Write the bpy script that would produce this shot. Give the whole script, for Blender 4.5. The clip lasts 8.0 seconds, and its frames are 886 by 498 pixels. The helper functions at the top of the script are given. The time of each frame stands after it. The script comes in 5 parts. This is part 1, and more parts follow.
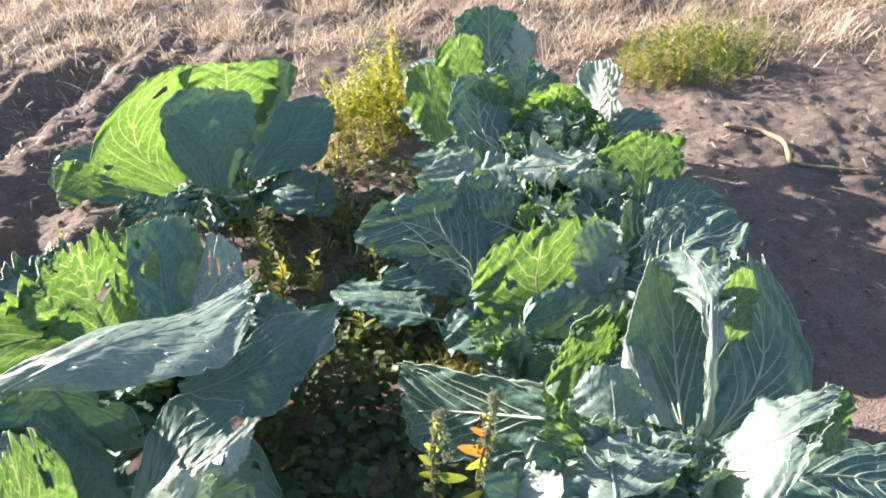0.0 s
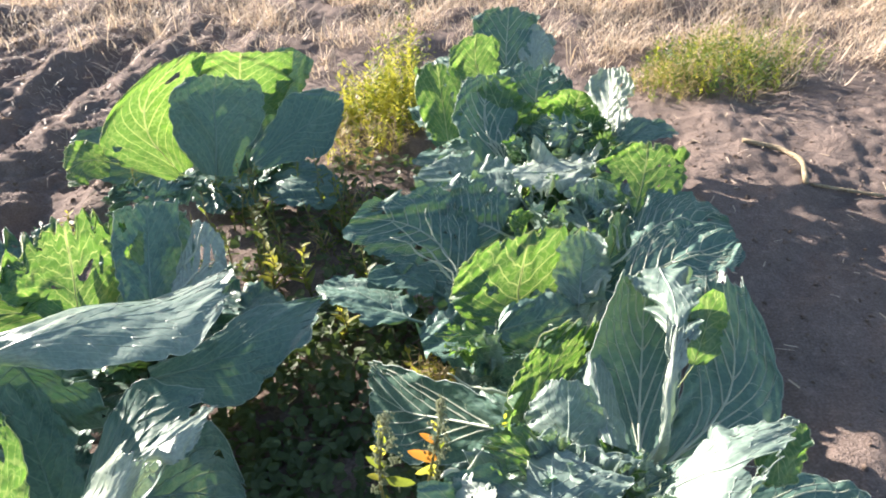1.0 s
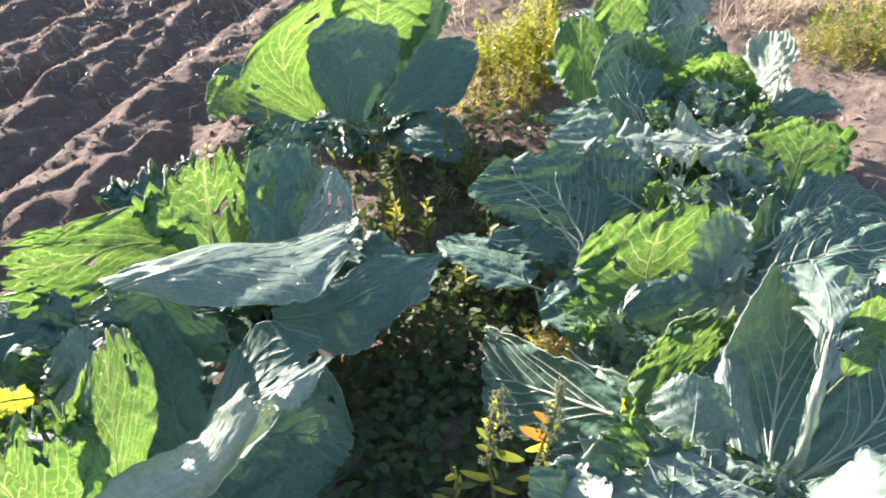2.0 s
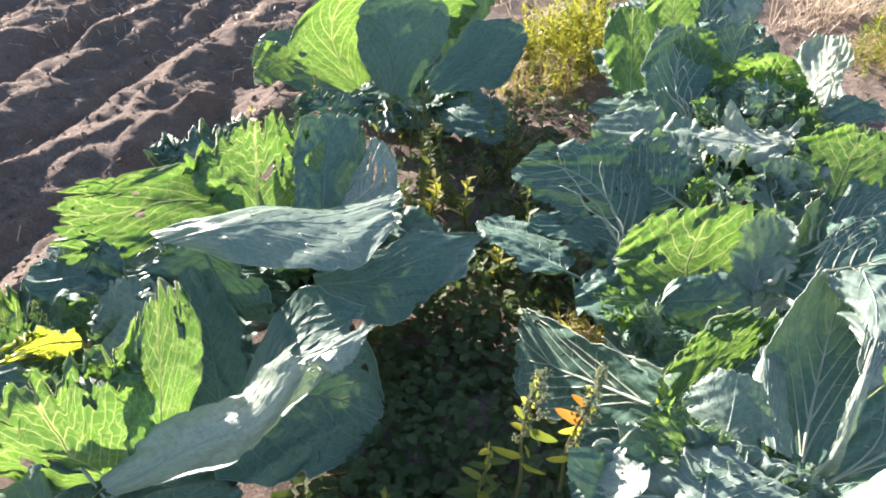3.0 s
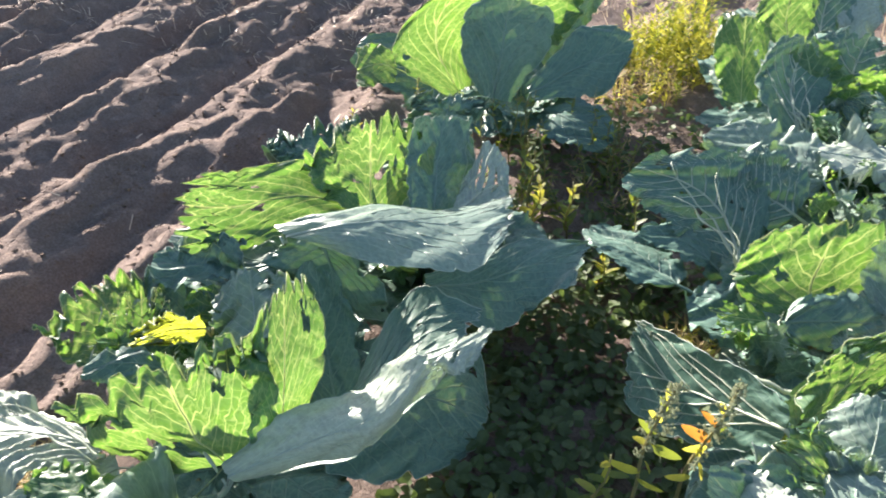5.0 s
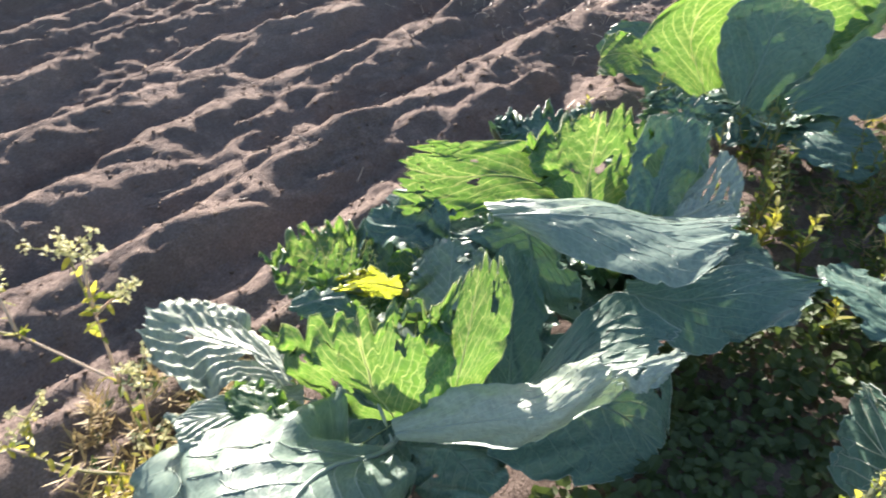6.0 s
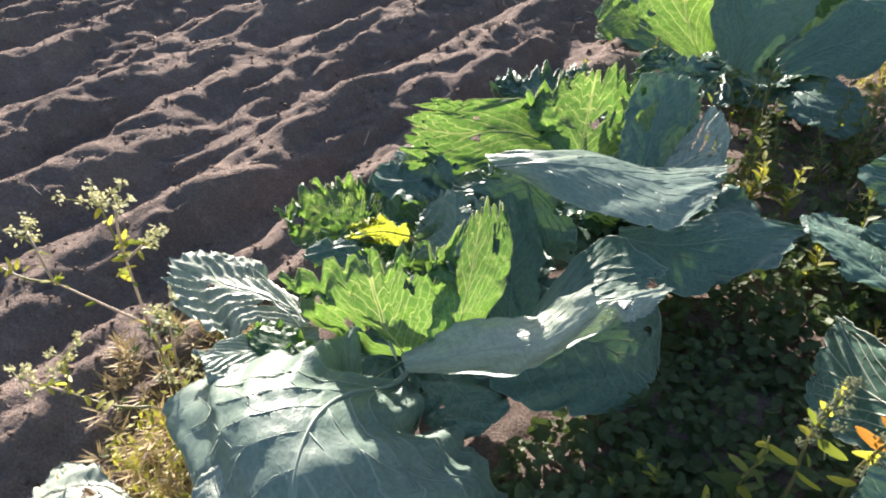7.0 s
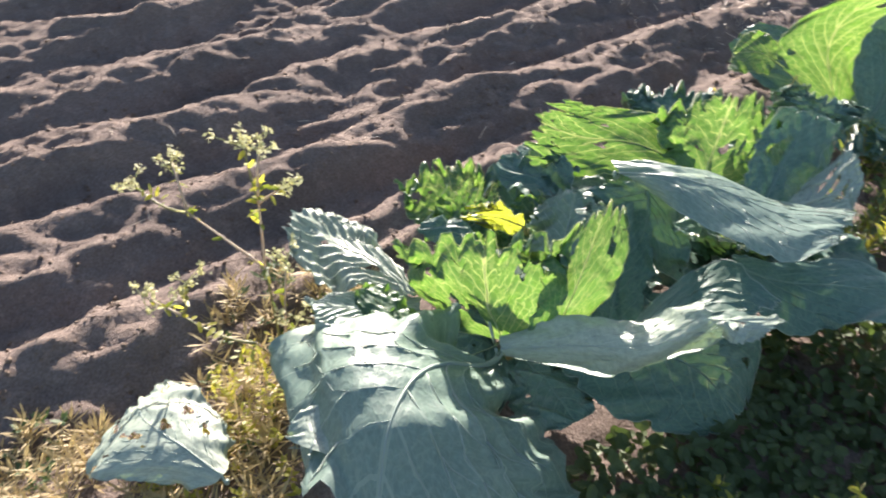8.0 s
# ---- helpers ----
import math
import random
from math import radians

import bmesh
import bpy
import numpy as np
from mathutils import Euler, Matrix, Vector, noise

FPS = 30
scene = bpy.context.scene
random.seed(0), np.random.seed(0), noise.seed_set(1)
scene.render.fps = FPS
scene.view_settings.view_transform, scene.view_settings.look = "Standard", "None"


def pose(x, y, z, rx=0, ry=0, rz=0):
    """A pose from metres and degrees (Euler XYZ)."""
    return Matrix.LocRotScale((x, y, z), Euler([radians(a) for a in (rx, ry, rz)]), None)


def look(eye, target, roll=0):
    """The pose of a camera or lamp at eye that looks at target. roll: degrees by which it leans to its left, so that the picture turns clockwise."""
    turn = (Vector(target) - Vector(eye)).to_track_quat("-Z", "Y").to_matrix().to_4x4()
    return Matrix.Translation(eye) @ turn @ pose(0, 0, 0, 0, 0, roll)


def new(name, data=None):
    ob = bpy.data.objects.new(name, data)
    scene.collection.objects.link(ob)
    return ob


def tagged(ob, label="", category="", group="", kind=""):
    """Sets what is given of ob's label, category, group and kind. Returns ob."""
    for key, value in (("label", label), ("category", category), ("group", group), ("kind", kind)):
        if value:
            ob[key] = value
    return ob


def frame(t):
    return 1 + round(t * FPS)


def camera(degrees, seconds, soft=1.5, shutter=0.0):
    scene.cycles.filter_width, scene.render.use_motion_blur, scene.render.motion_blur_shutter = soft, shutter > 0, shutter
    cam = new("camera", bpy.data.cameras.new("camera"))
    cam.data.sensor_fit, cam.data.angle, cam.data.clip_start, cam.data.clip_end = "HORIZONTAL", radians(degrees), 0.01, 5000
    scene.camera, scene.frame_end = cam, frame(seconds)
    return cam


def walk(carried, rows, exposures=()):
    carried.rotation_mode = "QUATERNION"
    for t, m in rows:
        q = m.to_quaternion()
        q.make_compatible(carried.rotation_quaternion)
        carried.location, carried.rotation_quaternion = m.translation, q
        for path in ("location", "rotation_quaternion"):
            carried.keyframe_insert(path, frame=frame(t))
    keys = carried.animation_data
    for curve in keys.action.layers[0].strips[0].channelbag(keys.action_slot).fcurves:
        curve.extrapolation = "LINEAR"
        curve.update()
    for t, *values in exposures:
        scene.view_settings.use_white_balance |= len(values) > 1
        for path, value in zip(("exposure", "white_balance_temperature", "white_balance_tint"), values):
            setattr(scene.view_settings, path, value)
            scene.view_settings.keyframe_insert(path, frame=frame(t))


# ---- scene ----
cam = camera(63.4, 8.0, 1.85, 0.2)
PATH = [
    (0, (0.063, 0.215, 1.271), (0.06, 1.86, 0.133), -2.9),
    (0.5, (0.137, 0.166, 1.278), (0.098, 1.82, 0.153), -2.4),
    (1, (0.181, 0.229, 1.274), (0.08, 1.867, 0.131), -1.3),
    (1.5, (0.184, 0.279, 1.26), (-0.086, 1.855, 0.058), -2.7),
    (2, (0.146, 0.283, 1.271), (-0.254, 1.793, 0.022), -2.7),
    (2.2, (0.123, 0.275, 1.269), (-0.296, 1.77, 0.008), -1.7),
    (3.5, (0.091, 0.246, 1.279), (-0.332, 1.715, -0.011), 1.3),
    (4, (0.066, 0.221, 1.287), (-0.349, 1.693, -0.002), 1.7),
    (4.2, (0.047, 0.209, 1.286), (-0.375, 1.684, 0.004), 1.9),
    (5.3, (-0.006, 0.244, 1.253), (-0.724, 1.614, -0.015), -1.9),
    (5.5, (0.006, 0.266, 1.264), (-0.801, 1.572, -0.017), -2.4),
    (6, (-0.004, 0.254, 1.25), (-1.079, 1.342, -0.039), -3.7),
    (6.5, (0.0, 0.23, 1.237), (-1.187, 1.143, -0.088), -6.5),
    (7, (0.068, 0.172, 1.271), (-0.987, 1.221, -0.066), -4.5),
    (7.5, (0.08, 0.091, 1.283), (-0.948, 1.18, -0.043), -1.8),
    (8, (0.058, 0.071, 1.266), (-1.142, 0.985, -0.048), 0.5),
]
walk(cam, [(t, look(eye, target, roll)) for t, eye, target, roll in PATH], ((0.0, 2.00, 6500, 15), (5.6, 2.08, 6500, 15), (6.6, 1.68, 6500, 15), (7.5, 1.70, 6500, 15), (8.0, 1.86, 6500, 15)))

# ---- light ----
SUN_FROM = Vector((-0.81, 0.58, 0.0)).normalized()
SUN_HEIGHT = radians(17)
world = bpy.data.worlds.new("sky")
scene.world = world
world.use_nodes = True
sky = world.node_tree.nodes.new("ShaderNodeTexSky")
sky.sky_type, sky.sun_disc = "NISHITA", False
sky.sun_elevation, sky.sun_rotation = SUN_HEIGHT, math.atan2(SUN_FROM.x, SUN_FROM.y)
world.node_tree.links.new(sky.outputs[0], world.node_tree.nodes["Background"].inputs[0])
world.node_tree.nodes["Background"].inputs[1].default_value = 0.075
sun = new("sun", bpy.data.lights.new("sun", "SUN"))
sun.data.energy, sun.data.angle, sun.data.color = 5.0, radians(0.6), (1.0, 0.91, 0.80)
sun.matrix_world = look(SUN_FROM * 20 * math.cos(SUN_HEIGHT) + Vector((0, 0, 20 * math.sin(SUN_HEIGHT))), (0, 0, 0))


# ---- materials ----
def nodes_of(name):
    m = bpy.data.materials.new(name)
    m.use_nodes = True
    t = m.node_tree
    return m, t, t.nodes["Principled BSDF"], t.nodes["Material Output"]


def node(t, kind, **values):
    n = t.nodes.new(kind)
    for key, value in values.items():
        n.inputs[key].default_value = value
    return n


def ramp(t, source, stops):
    n = t.nodes.new("ShaderNodeValToRGB")
    while len(n.color_ramp.elements) < len(stops):
        n.color_ramp.elements.new(0.5)
    for e, (p, c) in zip(n.color_ramp.elements, stops):
        e.position, e.color = p, (*c, 1)
    t.links.new(source, n.inputs[0])
    return n.outputs[0]


def blend(t, a, b, factor, kind="MIX"):
    n = t.nodes.new("ShaderNodeMix")
    n.data_type, n.blend_type = "RGBA", kind
    for socket, value in ((n.inputs[0], factor), (n.inputs[6], a), (n.inputs[7], b)):
        if isinstance(value, (int, float)):
            socket.default_value = value
        elif isinstance(value, tuple):
            socket.default_value = (*value, 1)
        else:
            t.links.new(value, socket)
    return n.outputs[2]


def bump(t, shader, source, strength, distance):
    n = node(t, "ShaderNodeBump", Strength=strength, Distance=distance)
    t.links.new(source, n.inputs["Height"])
    t.links.new(n.outputs[0], shader.inputs["Normal"])
    return n.outputs[0]


def leaf_material(name, tones, glow, share, roughness=0.37, net=True, cells=48.0, gloss=0.5):
    """A leaf: waxy face, light through it, a net of fine veins, spots at two scales."""
    m, t, b, out = nodes_of(name)
    place = t.nodes.new("ShaderNodeTexCoord").outputs["UV"]
    noise_a = node(t, "ShaderNodeTexNoise", Scale=9.0, Detail=4.0)
    noise_b = node(t, "ShaderNodeTexNoise", Scale=90.0, Detail=3.0)
    t.links.new(place, noise_a.inputs["Vector"])
    t.links.new(place, noise_b.inputs["Vector"])
    colour = ramp(t, noise_a.outputs[0], ((0.3, tones[0]), (0.7, tones[1])))
    info = t.nodes.new("ShaderNodeObjectInfo").outputs["Random"]
    colour = blend(t, colour, ramp(t, info, ((0.0, tones[0]), (1.0, tones[2]))), 0.35)
    colour = blend(t, colour, ramp(t, noise_b.outputs[0], ((0.35, (0.75, 0.75, 0.75)), (0.7, (1.15, 1.15, 1.1)))), 0.8, "MULTIPLY")
    through_colour = glow
    if net:
        # side veins: where the second coordinate is whole, finer towards the margin
        ways = t.nodes.new("ShaderNodeUVMap")
        ways.uv_map = "veins"
        split = t.nodes.new("ShaderNodeSeparateXYZ")
        t.links.new(ways.outputs[0], split.inputs[0])

        def calc(kind, a, b=0.0):
            n = t.nodes.new("ShaderNodeMath")
            n.operation = kind
            for socket, value in zip(n.inputs, (a, b)):
                if isinstance(value, (int, float)):
                    socket.default_value = value
                else:
                    t.links.new(value, socket)
            return n.outputs[0]

        wavy = calc("MULTIPLY", noise_a.outputs[0], 0.35)
        across = calc("ABSOLUTE", split.outputs[0])
        near = calc("ABSOLUTE", calc("SUBTRACT", calc("FRACT", calc("ADD", calc("ADD", split.outputs[1], wavy), 0.325)), 0.5))
        slim = calc("ADD", calc("MULTIPLY", calc("SUBTRACT", 1.0, across), 0.046), 0.011)
        main = calc("LESS_THAN", calc("DIVIDE", near, slim), 1.0)
        main = calc("MAXIMUM", main, calc("LESS_THAN", across, 0.022))
        cell = node(t, "ShaderNodeTexVoronoi", Scale=cells)
        cell.feature = "DISTANCE_TO_EDGE"
        warp = node(t, "ShaderNodeTexNoise", Scale=25.0)
        t.links.new(place, warp.inputs["Vector"])
        t.links.new(blend(t, place, warp.outputs["Color"], 0.03, "LINEAR_LIGHT"), cell.inputs["Vector"])
        lines = ramp(t, cell.outputs[0], ((0.0, (1, 1, 1)), (0.10, (0, 0, 0))))
        lines = calc("MAXIMUM", main, calc("MULTIPLY", lines, 0.42))
        colour = blend(t, colour, tones[3], calc("MULTIPLY", lines, 0.6))
        through_colour = blend(t, glow, (0.56, 0.64, 0.22), calc("MULTIPLY", lines, 0.75))
        normal = bump(t, b, cell.outputs[0], 0.25, 0.004)
    else:
        normal = bump(t, b, noise_b.outputs[0], 0.3, 0.002)
    through_colour = blend(t, through_colour, ramp(t, noise_a.outputs[0], ((0.25, (0.65, 0.7, 0.6)), (0.7, (1.1, 1.1, 1.2)))), 0.8, "MULTIPLY")
    t.links.new(colour, b.inputs["Base Color"])
    b.inputs["Roughness"].default_value = roughness
    b.inputs["Specular IOR Level"].default_value = gloss
    lit = t.nodes.new("ShaderNodeBsdfTranslucent")
    t.links.new(through_colour, lit.inputs[0])
    t.links.new(normal, lit.inputs["Normal"])
    mix = node(t, "ShaderNodeMixShader", Fac=share)
    t.links.new(b.outputs[0], mix.inputs[1])
    t.links.new(lit.outputs[0], mix.inputs[2])
    t.links.new(mix.outputs[0], out.inputs[0])
    return m


LEAF = leaf_material("cabbage leaf", ((0.078, 0.158, 0.130), (0.112, 0.200, 0.162), (0.10, 0.19, 0.125), (0.21, 0.31, 0.23)), (0.11, 0.26, 0.05), 0.08, 0.45, gloss=0.5)
# copy that passes far more light, for leaves meant to look sunlit from behind
LEAF_THIN = leaf_material("backlit cabbage leaf", ((0.09, 0.19, 0.12), (0.12, 0.23, 0.14), (0.11, 0.21, 0.11), (0.26, 0.38, 0.18)), (0.118, 0.25, 0.026), 0.52)
# pale lower faces, and upper faces with sunlight put into their colour
LEAF_UNDER_SUNLIT = leaf_material("cabbage leaf underside and sunlit face", ((0.30, 0.37, 0.31), (0.40, 0.46, 0.385), (0.35, 0.42, 0.34), (0.44, 0.51, 0.42)), (0.16, 0.26, 0.10), 0.16, 0.45)
# wax bloom, lightened further to paint in sun glare and sheen
LEAF_WAX_SHEEN = leaf_material("waxy cabbage leaf with painted sheen", ((0.175, 0.258, 0.220), (0.24, 0.325, 0.278), (0.205, 0.29, 0.235), (0.305, 0.39, 0.325)), (0.15, 0.28, 0.07), 0.2, 0.42)
LEAF_YELLOW = leaf_material("yellowed leaf", ((0.40, 0.44, 0.05), (0.50, 0.52, 0.07), (0.45, 0.46, 0.06), (0.5, 0.5, 0.15)), (0.72, 0.80, 0.05), 0.5)
VEIN = leaf_material("leaf vein", ((0.38, 0.47, 0.37), (0.46, 0.54, 0.43), (0.42, 0.50, 0.38), (0.3, 0.4, 0.3)), (0.72, 0.78, 0.34), 0.55, 0.4, False)
RIB = leaf_material("bare rib", ((0.42, 0.48, 0.38), (0.54, 0.58, 0.48), (0.46, 0.52, 0.40), (0.6, 0.6, 0.5)), (0.5, 0.55, 0.3), 0.2, 0.4, False)
VEIN_WAX = leaf_material("waxy vein", ((0.30, 0.38, 0.33), (0.38, 0.46, 0.40), (0.34, 0.42, 0.36), (0.3, 0.4, 0.3)), (0.25, 0.35, 0.14), 0.15, 0.45, False)
VEIN_DARK = leaf_material("green vein", ((0.15, 0.24, 0.20), (0.19, 0.29, 0.235), (0.17, 0.26, 0.20), (0.2, 0.3, 0.2)), (0.24, 0.38, 0.12), 0.12, 0.45, False)
WEED = leaf_material("weed leaf", ((0.08, 0.13, 0.04), (0.13, 0.19, 0.05), (0.15, 0.17, 0.05), (0.2, 0.25, 0.1)), (0.36, 0.44, 0.05), 0.5, 0.5, False)
# yellow leaves, and green ones with the yellow of sunlight put into their colour
WEED_YELLOW = leaf_material("yellow and sunlit weed leaf", ((0.30, 0.32, 0.06), (0.42, 0.42, 0.08), (0.36, 0.34, 0.06), (0.4, 0.4, 0.1)), (0.80, 0.76, 0.10), 0.5, 0.5, False)
WEED_RED = leaf_material("reddening weed leaf", ((0.45, 0.16, 0.05), (0.50, 0.30, 0.06), (0.48, 0.22, 0.05), (0.4, 0.4, 0.1)), (0.85, 0.38, 0.06), 0.5, 0.5, False)
WEED_LOW = leaf_material("low weed leaf", ((0.06, 0.10, 0.045), (0.12, 0.175, 0.07), (0.11, 0.15, 0.06), (0.2, 0.25, 0.1)), (0.16, 0.24, 0.05), 0.3, 0.6, False)
STALK = leaf_material("weed stalk", ((0.20, 0.20, 0.08), (0.30, 0.28, 0.13), (0.26, 0.22, 0.12), (0.3, 0.3, 0.2)), (0.5, 0.45, 0.15), 0.2, 0.5, False)
STRAW = leaf_material("dry straw", ((0.50, 0.40, 0.30), (0.74, 0.62, 0.49), (0.64, 0.53, 0.42), (0.5, 0.5, 0.3)), (0.72, 0.57, 0.41), 0.3, 0.6, False)
TUFT = leaf_material("dead weed stem", ((0.36, 0.27, 0.14), (0.56, 0.46, 0.26), (0.48, 0.36, 0.18), (0.5, 0.5, 0.3)), (0.70, 0.54, 0.22), 0.35, 0.6, False)
SEED = leaf_material("seed cluster", ((0.24, 0.27, 0.17), (0.38, 0.40, 0.29), (0.32, 0.36, 0.22), (0.3, 0.3, 0.2)), (0.46, 0.49, 0.33), 0.5, 0.6, False)
FLOWER = leaf_material("pale dry flower", ((0.46, 0.46, 0.22), (0.66, 0.64, 0.42), (0.55, 0.52, 0.28), (0.3, 0.3, 0.2)), (0.72, 0.70, 0.34), 0.4, 0.6, False)


def soil_material(name, dark, light, pale):
    m, t, b, out = nodes_of(name)
    place = t.nodes.new("ShaderNodeTexCoord").outputs["Object"]
    n1, n2, n3 = (node(t, "ShaderNodeTexNoise", Scale=s, Detail=d, Roughness=0.65) for s, d in ((1.7, 5.0), (22.0, 6.0), (160.0, 4.0)))
    for n in (n1, n2, n3):
        t.links.new(place, n.inputs["Vector"])
    colour = ramp(t, n1.outputs[0], ((0.3, dark), (0.7, light)))
    colour = blend(t, colour, pale, blend(t, (0, 0, 0), ramp(t, n2.outputs[0], ((0.52, (0, 0, 0)), (0.72, (1, 1, 1)))), 0.5))
    colour = blend(t, colour, ramp(t, n3.outputs[0], ((0.3, (0.6, 0.58, 0.56)), (0.7, (1.25, 1.25, 1.25)))), 0.9, "MULTIPLY")
    t.links.new(colour, b.inputs["Base Color"])
    b.inputs["Roughness"].default_value = 0.95
    b.inputs["Specular IOR Level"].default_value = 0.092
    height = blend(t, n2.outputs["Color"], n3.outputs["Color"], 0.4)
    bump(t, b, height, 1.0, 0.03)
    return m


SOIL = soil_material("soil", (0.175, 0.140, 0.124), (0.262, 0.208, 0.180), (0.38, 0.31, 0.265))
CLOD = soil_material("soil clod", (0.18, 0.135, 0.11), (0.26, 0.20, 0.16), (0.40, 0.33, 0.27))
WOOD = soil_material("bleached wood", (0.42, 0.34, 0.22), (0.52, 0.42, 0.28), (0.6, 0.52, 0.38))


# ---- mesh helpers ----
def link_mesh(name, verts, faces, material, parent=None, uv=None, smooth=True):
    me = bpy.data.meshes.new(name)
    if isinstance(faces, np.ndarray):
        n, k = faces.shape
        me.vertices.add(len(verts))
        me.vertices.foreach_set("co", np.asarray(verts, np.float32).ravel())
        me.loops.add(n * k)
        me.loops.foreach_set("vertex_index", faces.astype(np.int32).ravel())
        me.polygons.add(n)
        me.polygons.foreach_set("loop_start", np.arange(0, n * k, k, dtype=np.int32))
        me.update(calc_edges=True)
    else:
        me.from_pydata(np.asarray(verts, float).tolist(), [], faces)
    me.materials.append(material)
    if uv is not None:
        loops = np.zeros(len(me.loops), np.int32)
        me.loops.foreach_get("vertex_index", loops)
        me.uv_layers.new(name="UVMap").data.foreach_set("uv", np.asarray(uv, np.float32)[loops].ravel())
    if smooth:
        me.polygons.foreach_set("use_smooth", [True] * len(me.polygons))
    ob = new(name, me)
    if parent is not None:
        ob.parent = parent
    return ob


def part(name, verts, faces, material, parent, label="", uv=None, smooth=True):
    """One mesh as a part of a thing; the points are in the world."""
    origin = parent.location if parent.parent is None else parent.parent.location
    ob = link_mesh(name, np.asarray(verts) - np.array(origin), faces, material, parent, uv, smooth)
    return tagged(ob, label)


def crossed(a, b):
    return np.stack([a[:, 1] * b[:, 2] - a[:, 2] * b[:, 1], a[:, 2] * b[:, 0] - a[:, 0] * b[:, 2], a[:, 0] * b[:, 1] - a[:, 1] * b[:, 0]], 1)


def tube(points, radii, sides=6):
    """Rings along a line of points, closed at both ends."""
    pts, radii = np.asarray(points, float), np.asarray(radii, float)
    ways = np.gradient(pts, axis=0)
    ways /= np.linalg.norm(ways, axis=1)[:, None] + 1e-9
    helper = np.where(np.abs(ways[:, 2:]) < 0.9, np.array((0.31, 0.22, 0.92)), np.array((1.0, 0.0, 0.0)))
    a = crossed(ways, helper)
    a /= np.linalg.norm(a, axis=1)[:, None]
    b = crossed(ways, a)
    q = 2 * math.pi * np.arange(sides) / sides
    verts = (pts[:, None] + radii[:, None, None] * (np.cos(q)[:, None] * a[:, None] + np.sin(q)[:, None] * b[:, None])).reshape(-1, 3)
    faces = [((i - 1) * sides + k, (i - 1) * sides + (k + 1) % sides, i * sides + (k + 1) % sides, i * sides + k) for i in range(1, len(pts)) for k in range(sides)]
    faces.append(tuple(range(sides))[::-1])
    faces.append(tuple(range(len(verts) - sides, len(verts))))
    return verts, faces


def joined(pieces):
    verts, faces = [], []
    for v, f in pieces:
        k = len(verts)
        verts.extend(v)
        faces.extend(tuple(i + k for i in q) for q in f)
    return verts, faces


def smoothstep(a, b, x):
    s = np.clip((x - a) / (b - a), 0, 1)
    return s * s * (3 - 2 * s)


def waves(x, seed, octaves=4, first=1.0):
    """A smooth irregular line between about -1 and 1."""
    total, size = 0 * x, 0.0
    for k in range(octaves):
        total = total + np.sin(x * first * (1.0 + 0.83 * k) * 2 * math.pi + (seed * 2.39996 + k * (1.7 + seed * 0.618)) % 6.2832) / (1 + 0.6 * k)
        size += 0.6 / (1 + 0.6 * k)
    return total / size


def unit(v):
    v = np.asarray(v, float)
    return v / np.linalg.norm(v)


def bumps(x, y, seed, size):
    """Irregular relief on the plan, about -1 to 1, made of crossing waves."""
    rng = np.random.RandomState(seed)
    total = 0 * x
    for k in range(9):
        a, f = rng.uniform(0, 6.3), rng.uniform(0.6, 1.7) / size
        total = total + np.sin((x * math.cos(a) + y * math.sin(a)) * f * 6.283 + rng.uniform(0, 6.3) + 1.3 * np.sin((x * math.sin(a) - y * math.cos(a)) * f * 2.1))
    return total / 4.5


# ---- ground ----
def ground_height(x, y):
    """Furrows on the field side, a flat bed under the rows, a trodden strip on the other side."""
    x, y = np.asarray(x, float), np.asarray(y, float)
    s = (x - 0.08 * (y - 0.5) + 0.040 * bumps(x * 0.25, y, 3, 1.3) + 1.74) / 0.45
    crest = 1.0 - np.abs(((s + 0.5) % 1.0) - 0.5) * 2.0
    crest = np.where(((s + 0.5) % 1.0) > 0.5, crest ** 0.85, crest ** 1.5)
    strength = 0.9 + 0.65 * bumps(x, y * 0.6, 5, 0.9)
    field = smoothstep(-0.92, -1.20, x) * smoothstep(4.8, 3.6, y)
    lumps = np.clip(bumps(x * 1.3, y * 0.45, 7, 0.24), -0.8, 1.2)
    h = field * (0.092 * np.clip(strength, 0.2, 1.3) * (smoothstep(-0.1, 1.05, crest) - 0.5) + 0.024 * lumps + 0.012 * bumps(x, y * 0.6, 8, 0.11) + 0.006 * bumps(x, y, 9, 0.055) + 0.0025 * np.abs(bumps(x, y, 17, 0.042)))
    bed = 1 - field
    path = smoothstep(0.80, 1.10, x) * smoothstep(4.0, 3.0, y)
    h = h + bed * (0.012 * bumps(x, y, 11, 0.35) + 0.006 * bumps(x, y, 12, 0.10))
    h = h + path * (0.030 + 0.018 * bumps(x, y * 0.5, 13, 0.55) + 0.004 * bumps(x, y, 14, 0.16) + 0.002 * bumps(x, y, 16, 0.06))
    h = h + smoothstep(2.9, 2.2, y) * (0.035 * smoothstep(0.6, 0.95, x) - 0.13 * np.clip(x - 0.95, 0, 0.7)) * smoothstep(0.6, 0.95, x)
    h = h + 0.05 * smoothstep(3.2, 4.6, y) * bumps(x, y, 15, 0.9)
    return h


def spaced(near, far, fine, rate):
    """Coordinates from near[0] to near[1] in even steps, widening outwards to far."""
    mid = list(np.arange(near[0], near[1], fine))
    for sign in (1, -1):
        step, x = fine, mid[-1] if sign > 0 else mid[0]
        while abs(x) < far:
            step *= rate
            x += sign * step
            mid.append(x) if sign > 0 else mid.insert(0, x)
    return np.array(mid)


